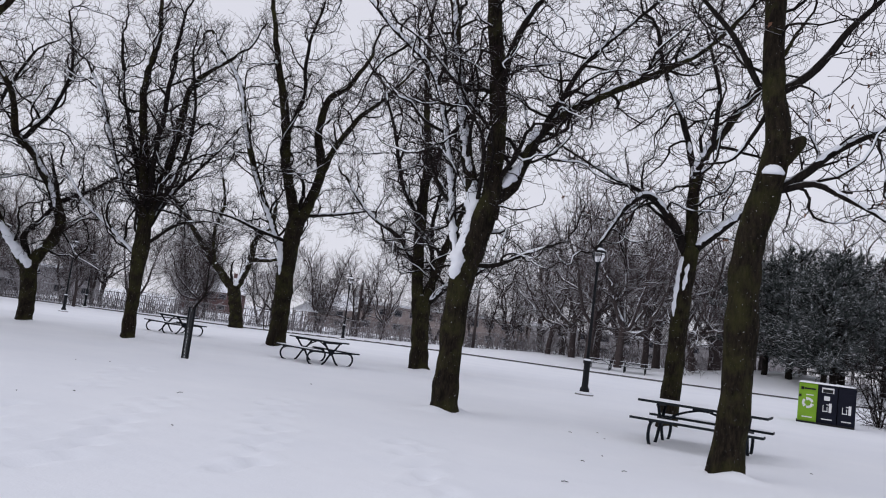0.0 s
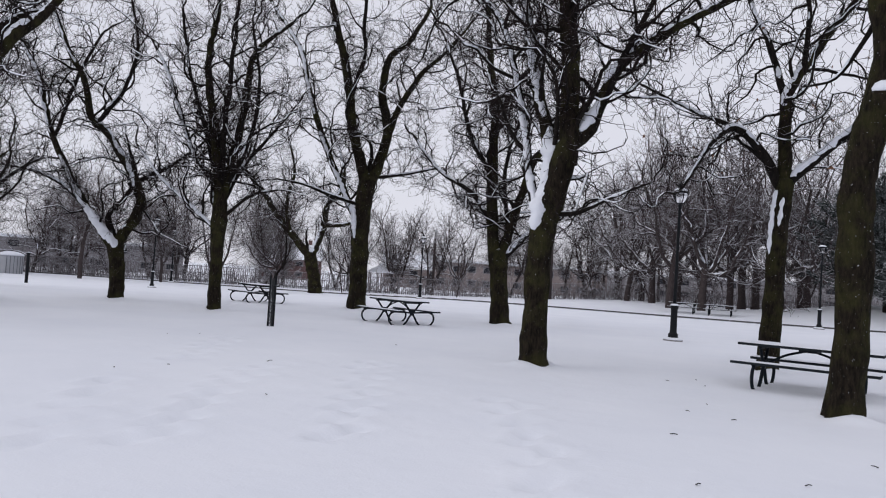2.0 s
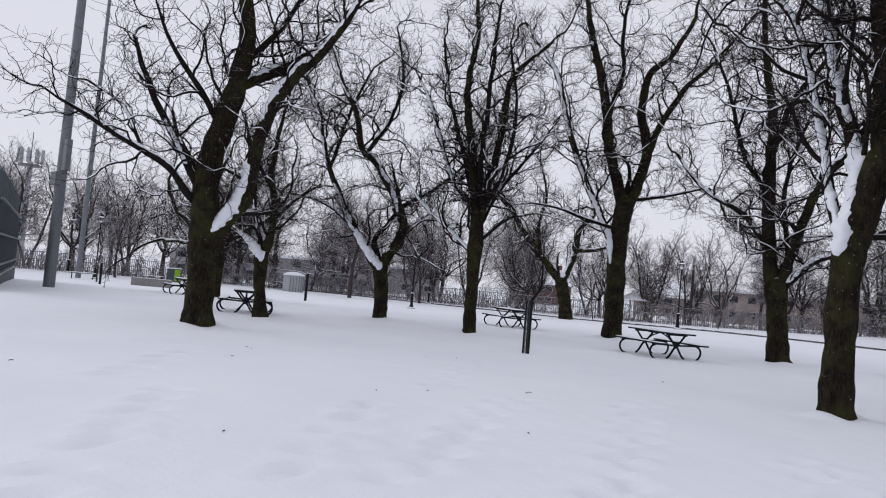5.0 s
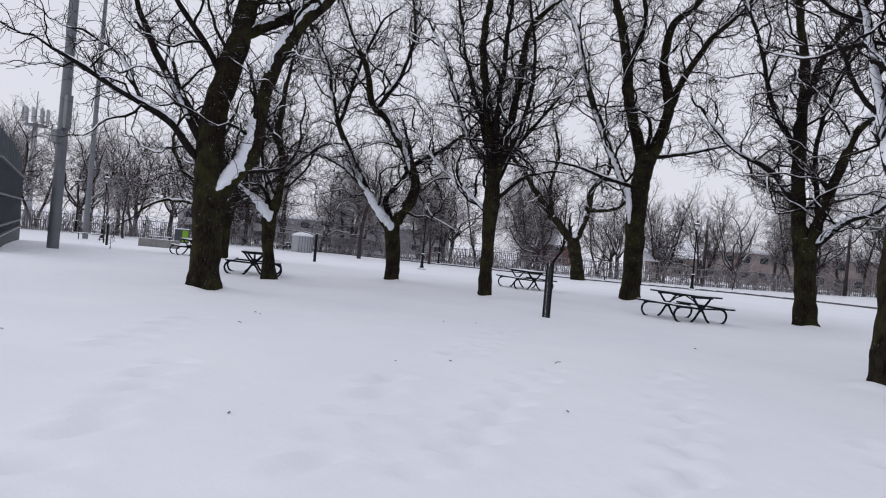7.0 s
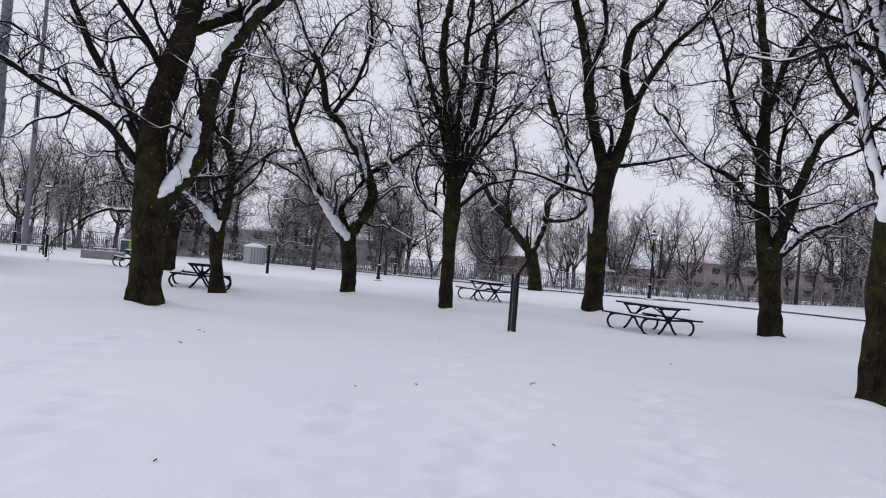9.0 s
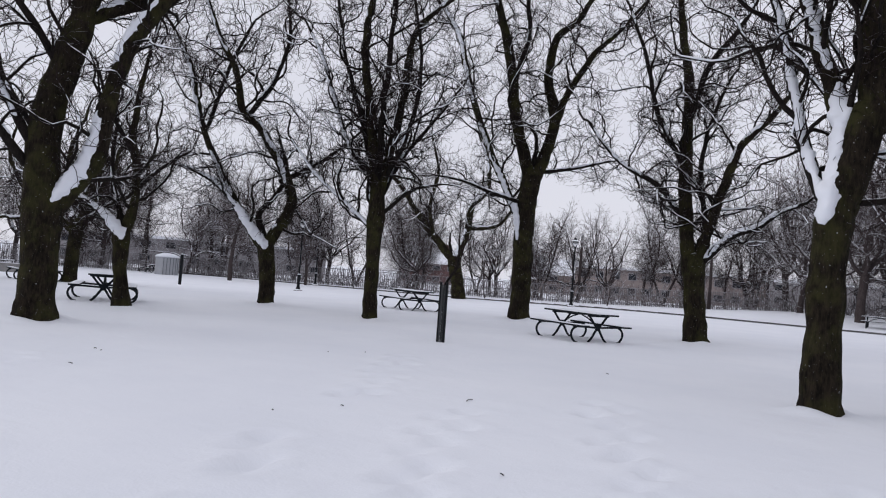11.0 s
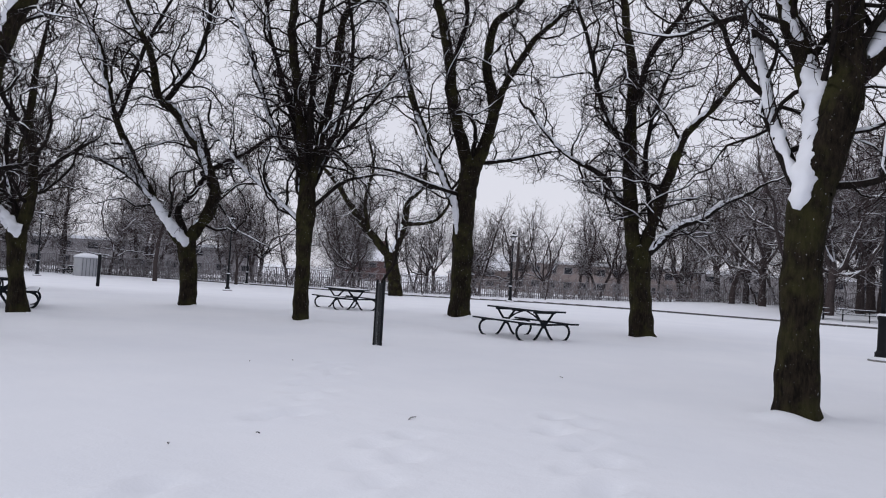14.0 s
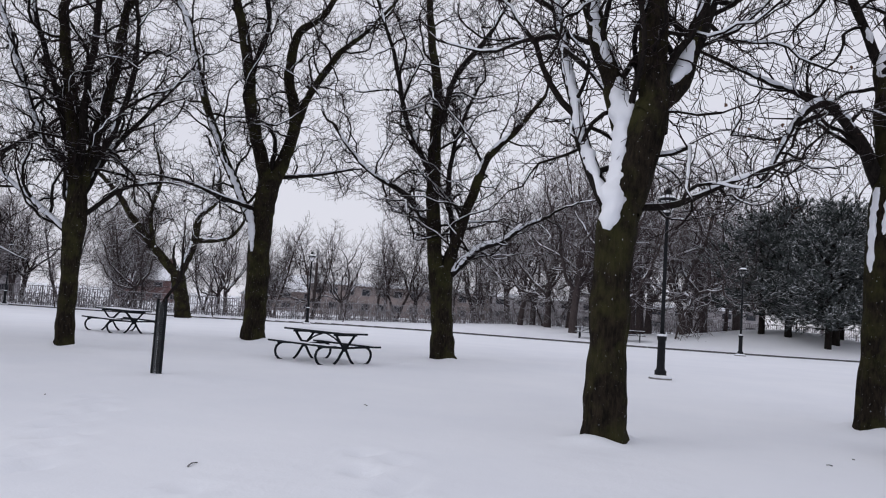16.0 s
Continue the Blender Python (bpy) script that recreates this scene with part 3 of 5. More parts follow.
def street_lamp():
    ob = thing("street_lamp", pose(0, 0, 0), "black cast-iron park lamp post with a glass lantern", "lamp post", "lamp posts along the path")
    part("footing", lathe([(0.30, -0.15), (0.30, 0.04), (0.28, 0.055)], 14), concrete, ob, "snow-capped round concrete footing", True)
    part("pedestal", lathe([(0.17, 0.03), (0.175, 0.10), (0.15, 0.14), (0.155, 0.22), (0.12, 0.25), (0.105, 0.30), (0.10, 1.00), (0.12, 1.03), (0.125, 1.12), (0.09, 1.16), (0.085, 1.20)], 14), black_paint, ob, "fluted pedestal", True)
    part("pole", lathe([(0.058, 1.18), (0.055, 1.6), (0.048, 3.0), (0.043, 4.25), (0.06, 4.27), (0.06, 4.31), (0.045, 4.34)], 12), black_paint, ob, smooth=True)
    part("collar_snow", lathe([(0.13, 1.12), (0.125, 1.15), (0.06, 1.20)], 12), snow_clump, ob, "ring of white snow", True)
    part("footing_snow", lathe([(0.30, 0.05), (0.29, 0.075), (0.2, 0.11), (0.1, 0.13)], 14), snow_clump, ob, "cap of white snow", True)
    lantern = part("lantern", lathe([(0.05, 4.32), (0.11, 4.345), (0.12, 4.37), (0.06, 4.375)], 12), black_paint, ob, "black lantern", True)
    part("glass", lathe([(0.11, 4.375), (0.185, 4.48), (0.215, 4.60), (0.22, 4.68)], 16), frost_glass, lantern, "clear glass bowl", True)
    part("lamp_bulb", lathe([(0.02, 4.38), (0.03, 4.44), (0.028, 4.50), (0.01, 4.53)], 10), white_print, lantern, "pale bulb", True)
    for i in range(4):
        a = i * math.pi / 2 + 0.4
        rows = [(r * math.cos(a), r * math.sin(a), z, 0.016) for r, z in ((0.115, 4.37), (0.192, 4.48), (0.224, 4.60), (0.23, 4.70))]
        tube_part("lantern_rib", rows, black_paint, lantern, 5)
    part("lantern_cap", lathe([(0.25, 4.68), (0.26, 4.70), (0.22, 4.76), (0.14, 4.82), (0.10, 4.84), (0.095, 4.94), (0.11, 4.955), (0.06, 4.99), (0.02, 5.06)], 16), black_paint, lantern, "domed black cap", True)
    part("cap_snow", lathe([(0.225, 4.757), (0.20, 4.79), (0.14, 4.832), (0.10, 4.85)], 16), snow_clump, lantern, "snow on the cap", True)
    return ob


def recycling_station():
    m = stand(10.05, 25.35, -14)
    ob = thing("recycling_station", m, "green and charcoal recycling and litter bins topped with snow", "recycling bin")
    part("base_plinth", boxed(0, 0, 0.03, 1.72, 0.80, 0.06, 0.01), black_slot, ob)
    widths = ((-0.55, 0.56, green_bin, "bright green recycling bin"), (0.03, 0.58, navy_bin, "charcoal litter bin"), (0.60, 0.52, navy_bin, "charcoal litter bin"))
    for i, (cx, w, mat, lab) in enumerate(widths):
        bm = bmesh.new()
        box(bm, cx, 0.0, 0.665, w, 0.72, 1.21, 0.02)
        unit_body = part("bin", bm, mat, ob, lab)
        part("lid", boxed(cx, 0.02, 1.29, w - 0.01, 0.70, 0.05, 0.015), mat, unit_body)
        front = -0.36
        part("door_panel", boxed(cx, front - 0.006, 0.60, w - 0.08, 0.012, 0.98, 0.004), mat, unit_body)
        part("foot_text_bar", boxed(cx, front - 0.015, 0.20, w * 0.55, 0.006, 0.035), white_print, unit_body)
        if i == 0:
            part("slot", boxed(cx + 0.05, front - 0.012, 1.13, 0.34, 0.02, 0.05), black_slot, unit_body)
            part("round_slot", boxed(cx - 0.18, front - 0.012, 1.13, 0.09, 0.02, 0.10, 0.03), black_slot, unit_body)
            part("latch", boxed(cx - 0.24, front - 0.012, 0.88, 0.08, 0.02, 0.09), black_slot, unit_body)
            part("text_bar", boxed(cx + 0.05, front - 0.015, 0.93, 0.22, 0.006, 0.03), white_print, unit_body)
            for k in range(3):
                a = k * 2.094 + 0.5
                bm = bmesh.new()
                for s in range(3):
                    t = a + s * 0.42
                    spot = Matrix.Translation((cx + 0.135 * math.cos(t), front - 0.016, 0.66 + 0.135 * math.sin(t))) @ Matrix.Rotation(-t, 4, "Y")
                    box(bm, 0, 0, 0, 0.075, 0.006, 0.075, m=spot)
                tip = a + 1.3
                box(bm, 0, 0, 0, 0.10, 0.006, 0.045, m=Matrix.Translation((cx + 0.135 * math.cos(tip), front - 0.016, 0.66 + 0.135 * math.sin(tip))) @ Matrix.Rotation(-tip, 4, "Y"))
                part("recycling_arrow", bm, white_print, unit_body)
        else:
            bm = boxed(cx, front - 0.015, 1.14, 0.36, 0.006, 0.17, 0.0)
            if i == 1:
                part("hopper_frame", bm, white_print, unit_body)
                part("hopper_door", boxed(cx, front - 0.020, 1.12, 0.30, 0.008, 0.11), black_slot, unit_body)
                part("notice", boxed(cx - 0.02, front - 0.015, 0.88, 0.17, 0.006, 0.14), white_print, unit_body)
            else:
                bm.free()
            # litter basket symbol
            bm = bmesh.new()
            box(bm, cx - 0.12, front - 0.015, 0.55, 0.02, 0.006, 0.22, m=None)
            box(bm, cx - 0.05, front - 0.015, 0.46, 0.14, 0.006, 0.03)
            box(bm, cx + 0.0, front - 0.015, 0.53, 0.02, 0.006, 0.16)
            part("basket_symbol", bm, white_print, unit_body)
            bm = bmesh.new()
            box(bm, cx + 0.09, front - 0.015, 0.58, 0.08, 0.006, 0.30)
            box(bm, cx + 0.03, front - 0.015, 0.68, 0.12, 0.006, 0.03)
            part("upright_symbol", bm, white_print, unit_body)
    # end panel of the station
    part("end_symbol_bar", boxed(0.866, 0.0, 0.60, 0.006, 0.10, 0.34), white_print, ob)
    vs, fs = slab_snow(1.70, 0.72, 0.06, 6.0)
    s = mesh_part("snow_layer", vs, fs, snow_clump, ob, "cushion of white snow")
    s.location = (0.0, 0, 1.315)
    return ob


def guarded_sapling():
    ob = thing("sapling", stand(-7.72, 15.42), "young bare tree in a black mesh guard tied to stakes", "sapling")
    rng = np.random.default_rng(5)
    wood, fine = Tubes(), Tubes()
    rows = [(0.02, 0, 0, 0.035), (0.0, 0, 0.6, 0.032), (-0.02, 0.02, 1.15, 0.03), (0.08, 0.03, 1.38, 0.028), (0.24, 0.02, 1.62, 0.030), (0.27, 0.0, 1.95, 0.02), (0.25, 0.0, 2.35, 0.012)]
    c = curve_through(rows, 0.08)
    wood.add(c[:, :3], c[:, 3], 7)
    for p, r in sprout(rng, c[:, :3], c[:, 3], 0.085, 0.56, 0.95, 0.7, 7, 0.10, 0.10, 0.5):
        fine.add(p, np.maximum(r, 0.006), 4)
        for q, s in sprout(rng, p, r, 0.16, 0.3, 0.3, 0.7, 4, 0.15, 0.05, 0.6):
            fine.add(q, np.maximum(s, 0.004), 3)
    wood.mesh("trunk", bark_limb, ob)
    fine.mesh("twigs", bark_twig, ob)
    for sx, sy in ((-0.07, -0.03), (0.075, -0.03)):
        tube_part("stake", [(sx, sy, -0.1, 0.028), (sx - 0.005, sy, 0.7, 0.027), (sx - 0.01, sy, 1.28, 0.026)], black_paint, ob, 6)
    mesh = Tubes()
    for i in range(26):
        a = i * 2 * math.pi / 26
        x, y = 0.07 * math.cos(a), 0.068 * math.sin(a)
        mesh.add([(x, y, 0.0), (x, y, 0.6), (x, y, 1.22)], [0.0055] * 3, 3)
    for z in np.arange(0.02, 1.23, 0.035):
        ring = [(0.07 * math.cos(a), 0.068 * math.sin(a), z) for a in np.linspace(0, 2 * math.pi, 13)]
        mesh.add(ring, [0.005] * 13, 3)
    mesh.mesh("mesh_guard", mesh_guard, ob, "black plastic mesh sleeve")
    return ob


def bollard(x, y, h, r, label, name="bollard"):
    ob = thing(name, stand(x, y), label, name.replace("_", " "), "posts by the path")
    part("post", lathe([(r, -0.1), (r, h - 0.03), (r * 0.8, h)], 10), galvanised if name != "bollard" else black_paint, ob, smooth=True)
    part("cap_snow", lathe([(r * 0.95, h), (r * 0.7, h + 0.03), (r * 0.2, h + 0.05)], 10), snow_clump, ob, smooth=True)
    return ob


def light_mast(x, y, height, r, boxed_at=0.0):
    ob = thing("light_mast", stand(x, y), "tall grey galvanised steel floodlight mast", "mast", "floodlight masts")
    part("mast", lathe([(r, -0.2), (r, 0.1), (r * 0.75, height * 0.6), (r * 0.5, height)], 14), galvanised, ob, smooth=True)
    part("lamp_bar", boxed(0, 0, height - 0.4, 2.4, 0.15, 0.15, 0.02), galvanised, ob)
    for i in range(4):
        part("floodlight", boxed(-0.9 + 0.6 * i, -0.15, height - 0.2, 0.4, 0.25, 0.35, 0.03), galvanised, ob)
    if boxed_at:
        part("control_box", boxed(r + 0.12, -0.05, boxed_at, 0.26, 0.22, 1.25, 0.02), galvanised, ob, "grey control cabinet")
        part("lower_box", boxed(r * 0.5, -r - 0.05, boxed_at - 0.95, 0.42, 0.24, 0.5, 0.02), galvanised, ob)
    return ob


def slat_bench(m):
    ob = thing("park_bench", m, "low dark park bench with snow on its seat", "bench", "benches by the path")
    for i in range(3):
        part("seat_slat", boxed(0, -0.16 + 0.16 * i, 0.45, 1.8, 0.13, 0.04, 0.006), table_wood, ob)
    for s in (-0.7, 0.7):
        part("leg", boxed(s, 0, 0.21, 0.06, 0.40, 0.44, 0.006), tube_steel, ob)
    vs, fs = slab_snow(1.8, 0.46, 0.04, 2.0)
    mesh_part("snow_layer", vs, fs, snow_clump, ob).location = (0, 0, 0.47)
    return ob


def house(name, m, w, d, h, wall, label, windows, roof="gable", rows=1, chimney=False):
    ob = thing(name, m, label, "building", "buildings beyond the trees")
    part("wall", boxed(0, 0, h / 2 - 0.5, w, d, h + 1.0, 0.03), wall, ob)
    bm = bmesh.new()
    if roof == "gable":
        e, top = 0.35, h + d * 0.42
        vs = [bm.verts.new(v) for v in ((-w / 2 - e, -d / 2 - e, h - 0.1), (w / 2 + e, -d / 2 - e, h - 0.1), (w / 2 + e, d / 2 + e, h - 0.1), (-w / 2 - e, d / 2 + e, h - 0.1), (-w / 2 - e, 0, top), (w / 2 + e, 0, top))]
        for f in ((0, 1, 5, 4), (2, 3, 4, 5), (0, 4, 3), (1, 2, 5), (0, 3, 2, 1)):
            bm.faces.new([vs[i] for i in f])
    else:
        box(bm, 0, 0, h + 0.15, w + 0.4, d + 0.4, 0.4, 0.05)
    part("roof", bm, roof_snow, ob, "roof under snow")
    if chimney:
        part("chimney", boxed(w * 0.3, 0.5, h + d * 0.42, 0.7, 0.7, 1.8, 0.03), brick_red, ob)
    for r in range(rows):
        for i in range(windows):
            wx = (i + 0.5) * w / windows - w / 2
            wz = (r + 0.5) * h / rows + 0.1
            win = part("window", boxed(wx, -d / 2 - 0.02, wz, min(1.5, w / windows * 0.55), 0.06, min(1.5, h / rows * 0.5), 0.01), wall_grey_hazed, ob, "grey framed window")
            part("pane", boxed(wx, -d / 2 - 0.05, wz, min(1.3, w / windows * 0.45), 0.03, min(1.3, h / rows * 0.42)), window_dark, win)
    return ob


# ---- the place ----
one = Tree(-0.52, 12.14, 10)
one.limb((-0.00, 0.00, -0.05, 0.251), (-0.01, 0.00, 0.72, 0.233), (-0.00, 0.00, 1.47, 0.228), (0.04, 0.00, 2.57, 0.239), (0.24, 0.00, 3.36, 0.241), (0.41, 0.00, 4.05, 0.209))
one.limb((0.41, 0.00, 4.05, 0.187), (0.39, 0.06, 5.31, 0.169), (0.24, 0.12, 6.82, 0.157), (0.00, 0.18, 8.24, 0.133), (-0.29, 0.24, 9.95, 0.095), (-0.68, 0.30, 11.45, 0.060))
one.limb((0.45, 0.00, 4.12, 0.154), (0.88, 0.20, 4.60, 0.124), (1.19, 0.40, 5.50, 0.104), (1.61, 0.50, 6.03, 0.100), (2.57, 0.50, 6.71, 0.078), (3.64, 0.40, 7.28, 0.068), (4.29, 0.40, 7.72, 0.056), (4.99, 0.30, 8.48, 0.045), (5.59, 0.30, 9.46, 0.027))
one.limb((0.15, 0.00, 2.97, 0.131), (0.07, 0.35, 4.19, 0.130), (-0.24, 0.66, 5.51, 0.117), (-0.60, 0.80, 7.21, 0.104), (-1.00, 1.00, 9.27, 0.085), (-1.37, 1.20, 11.17, 0.049))
one.limb((0.03, 0.00, 2.68, 0.109), (-0.24, 0.50, 3.48, 0.096), (-0.41, 0.90, 4.59, 0.082), (-0.67, 1.00, 5.67, 0.072), (-1.07, 1.10, 6.89, 0.062), (-2.19, 1.20, 7.93, 0.051), (-2.91, 1.20, 8.62, 0.039), (-4.04, 1.30, 9.45, 0.027))
one.limb((1.01, 0.20, 4.96, 0.068), (1.51, 0.43, 6.25, 0.059), (2.07, 0.65, 7.36, 0.049), (2.84, 0.88, 8.28, 0.038), (3.88, 1.10, 9.40, 0.027))
one.limb((0.36, 0.00, 2.83, 0.049), (0.67, -0.23, 2.85, 0.043), (1.16, -0.47, 3.10, 0.032), (1.68, -0.70, 3.33, 0.021))
one.limb((0.30, 0.12, 6.13, 0.080), (0.57, -0.28, 7.40, 0.063), (1.17, -0.68, 8.44, 0.046), (1.74, -1.08, 9.54, 0.029))
two = Tree(4.03, 9.23, -12)
two.limb((0.00, 0.00, -0.05, 0.224), (0.03, 0.00, 0.55, 0.218), (0.06, 0.00, 1.05, 0.213), (0.05, 0.00, 2.28, 0.214), (0.06, 0.00, 3.10, 0.207), (0.21, 0.00, 4.03, 0.201), (0.34, 0.00, 4.79, 0.178), (0.22, 0.00, 5.63, 0.164), (0.16, 0.00, 6.74, 0.146), (0.14, 0.00, 8.04, 0.109), (0.12, 0.00, 9.54, 0.063))
two.limb((0.46, 0.00, 4.14, 0.070), (0.81, 0.12, 4.45, 0.063), (1.15, 0.24, 4.74, 0.055), (1.83, 0.36, 5.16, 0.042), (2.58, 0.48, 5.57, 0.029), (3.18, 0.60, 5.90, 0.020))
two.limb((0.48, 0.00, 4.10, 0.057), (0.85, -0.12, 4.17, 0.048), (1.22, -0.25, 3.96, 0.039), (1.65, -0.38, 3.67, 0.030), (1.99, -0.50, 3.37, 0.017))
two.limb((0.32, 0.00, 5.54, 0.073), (0.77, 0.27, 5.98, 0.061), (1.23, 0.53, 6.69, 0.049), (1.86, 0.80, 7.49, 0.031))
two.limb((-0.03, 0.00, 5.72, 0.046), (-0.39, -0.25, 6.31, 0.041), (-0.91, -0.50, 6.89, 0.027))
two.limb((0.20, 0.00, 5.29, 0.041), (0.03, 0.33, 5.05, 0.032), (-0.28, 0.67, 4.70, 0.023), (-0.64, 1.00, 4.69, 0.019))
three = Tree(3.88, 15.40, -7)
three.limb((0.03, 0.00, -0.05, 0.217), (0.03, 0.00, 0.67, 0.203), (0.08, 0.00, 1.70, 0.197), (0.11, 0.00, 2.99, 0.184), (0.20, 0.00, 3.97, 0.172))
three.limb((0.20, 0.00, 3.97, 0.146), (0.15, 0.12, 5.50, 0.122), (0.24, 0.24, 6.07, 0.110), (0.70, 0.36, 6.92, 0.091), (1.46, 0.48, 8.06, 0.065), (2.09, 0.60, 9.34, 0.037))
three.limb((-0.00, 0.00, 4.09, 0.119), (-0.30, -0.18, 4.63, 0.092), (-0.84, -0.36, 5.09, 0.079), (-1.25, -0.54, 4.77, 0.058), (-1.62, -0.72, 4.07, 0.045), (-1.85, -0.90, 3.63, 0.032))
three.limb((-0.77, -0.36, 5.06, 0.059), (-1.52, -0.19, 5.42, 0.047), (-2.23, -0.03, 5.83, 0.034), (-2.96, 0.14, 6.26, 0.028))
three.limb((0.32, 0.00, 4.04, 0.119), (0.84, -0.15, 4.57, 0.099), (1.35, -0.30, 4.98, 0.079), (1.84, -0.45, 5.45, 0.059), (2.61, -0.60, 5.88, 0.033))
three.limb((0.17, 0.12, 5.57, 0.081), (-0.22, 0.45, 7.06, 0.070), (-0.72, 0.79, 8.27, 0.051), (-1.11, 1.12, 9.69, 0.031))
three.limb((0.47, 0.24, 6.48, 0.062), (0.48, -0.16, 7.68, 0.048), (0.13, -0.56, 8.82, 0.028))
four = Tree(-3.69, 24.52, 8)
four.limb((0.00, 0.00, -0.05, 0.342), (-0.10, 0.00, 0.97, 0.314), (-0.16, 0.00, 1.64, 0.314), (-0.24, 0.00, 2.40, 0.351))
four.limb((-0.36, 0.00, 2.47, 0.222), (-0.57, 0.08, 4.18, 0.205), (-0.64, 0.17, 5.91, 0.179), (-0.65, 0.25, 7.66, 0.154), (-0.94, 0.33, 9.44, 0.118), (-1.19, 0.42, 11.61, 0.081), (-1.26, 0.50, 13.61, 0.052))
four.limb((-0.06, 0.00, 2.50, 0.166), (0.26, -0.14, 3.86, 0.157), (0.73, -0.28, 5.52, 0.120), (1.12, -0.42, 6.16, 0.102), (1.71, -0.56, 6.79, 0.074), (2.39, -0.70, 7.70, 0.047))
four.limb((0.09, 0.00, 2.47, 0.120), (0.76, -0.25, 3.21, 0.110), (1.45, -0.50, 3.48, 0.091), (1.97, -0.75, 3.89, 0.072), (2.67, -1.00, 4.21, 0.045))
four.limb((-0.54, 0.08, 3.66, 0.102), (-1.39, 0.28, 4.69, 0.094), (-2.27, 0.48, 5.22, 0.076), (-3.04, 0.68, 5.87, 0.068), (-3.76, 0.88, 6.83, 0.049))
four.limb((-0.61, 0.25, 6.79, 0.105), (-0.08, 0.58, 8.61, 0.088), (0.77, 0.92, 9.90, 0.071), (1.46, 1.25, 11.38, 0.042))
four.limb((-0.62, 0.17, 5.22, 0.085), (-1.54, -0.13, 6.88, 0.075), (-1.98, -0.43, 8.55, 0.057), (-2.56, -0.73, 10.04, 0.038))
four.limb((0.08, -0.14, 3.26, 0.083), (-0.16, 0.06, 5.05, 0.075), (0.05, 0.26, 6.80, 0.057), (0.57, 0.46, 8.21, 0.039))
five = Tree(-10.28, 27.11, 21)
five.limb((0.00, 0.00, -0.05, 0.367), (0.01, 0.00, 1.10, 0.345), (-0.03, 0.00, 2.37, 0.356), (-0.03, 0.00, 3.86, 0.346), (0.11, 0.00, 5.36, 0.327))
five.limb((-0.22, 0.00, 3.63, 0.162), (-0.89, 0.08, 4.88, 0.142), (-1.80, 0.17, 6.78, 0.133), (-2.51, 0.25, 8.73, 0.113), (-3.00, 0.33, 10.50, 0.103), (-3.64, 0.42, 11.51, 0.082), (-4.54, 0.50, 12.76, 0.059))
five.limb((0.02, 0.00, 5.25, 0.239), (-0.64, -0.12, 7.43, 0.198), (-1.01, -0.24, 9.52, 0.178), (-1.60, -0.36, 11.60, 0.136), (-2.03, -0.48, 13.47, 0.092), (-2.52, -0.60, 15.56, 0.059))
five.limb((0.28, 0.00, 5.37, 0.240), (0.78, 0.12, 7.33, 0.199), (0.45, 0.24, 9.06, 0.169), (0.66, 0.36, 10.60, 0.137), (1.49, 0.48, 11.52, 0.105), (2.30, 0.60, 13.09, 0.071))
five.limb((0.83, 0.12, 7.44, 0.144), (1.36, -0.08, 8.80, 0.122), (2.15, -0.28, 10.02, 0.101), (2.95, -0.48, 10.81, 0.079), (3.97, -0.68, 12.19, 0.046))
five.limb((0.37, 0.00, 5.48, 0.076), (1.64, 0.40, 5.76, 0.066), (2.98, 0.80, 6.18, 0.045))
five.limb((-0.88, -0.24, 8.46, 0.099), (-0.42, 0.09, 10.49, 0.091), (-0.50, 0.43, 12.77, 0.070), (-0.14, 0.76, 14.89, 0.049))
five.limb((-0.11, 0.00, 4.28, 0.087), (-1.38, -0.33, 4.58, 0.075), (-2.44, -0.67, 4.90, 0.053), (-3.47, -1.00, 5.00, 0.032))
six = Tree(-26.80, 57.75, 25)
six.limb((-0.07, 0.00, -0.05, 0.573), (-0.35, 0.00, 1.59, 0.501), (-0.77, 0.00, 3.22, 0.525))
six.limb((-0.97, 0.00, 3.34, 0.334), (-2.87, 0.20, 5.44, 0.288), (-4.50, 0.40, 7.50, 0.218), (-5.89, 0.60, 9.36, 0.171), (-8.30, 0.80, 11.42, 0.099))
six.limb((-0.59, 0.00, 3.28, 0.334), (0.19, -0.16, 5.66, 0.286), (0.48, -0.32, 7.80, 0.239), (1.53, -0.48, 9.05, 0.191), (1.58, -0.64, 11.15, 0.143), (0.69, -0.80, 13.41, 0.096))
six.limb((0.31, -0.16, 5.91, 0.191), (2.26, 0.01, 6.17, 0.168), (3.36, 0.17, 7.03, 0.120), (4.36, 0.34, 9.12, 0.073))
six.limb((-2.61, 0.20, 5.13, 0.192), (-3.05, 0.03, 7.57, 0.144), (-2.58, -0.13, 10.46, 0.120), (-3.29, -0.30, 13.25, 0.073))
seven = Tree(-11.95, 19.34, 32)
seven.limb((-0.00, 0.00, -0.05, 0.211), (-0.00, 0.00, 0.79, 0.194), (-0.02, 0.00, 1.81, 0.202), (-0.04, 0.00, 2.99, 0.237), (-0.05, 0.00, 3.67, 0.220))
seven.limb((-0.10, 0.00, 3.58, 0.169), (-0.35, 0.12, 5.53, 0.138), (-0.71, 0.24, 7.59, 0.115), (-0.71, 0.36, 8.66, 0.099), (-0.58, 0.48, 10.10, 0.074), (-0.84, 0.60, 12.06, 0.048))
seven.limb((0.03, 0.00, 3.68, 0.144), (0.27, -0.10, 5.21, 0.119), (0.50, -0.20, 6.39, 0.103), (0.54, -0.30, 7.72, 0.095), (0.88, -0.40, 8.55, 0.078), (1.79, -0.50, 9.43, 0.053))
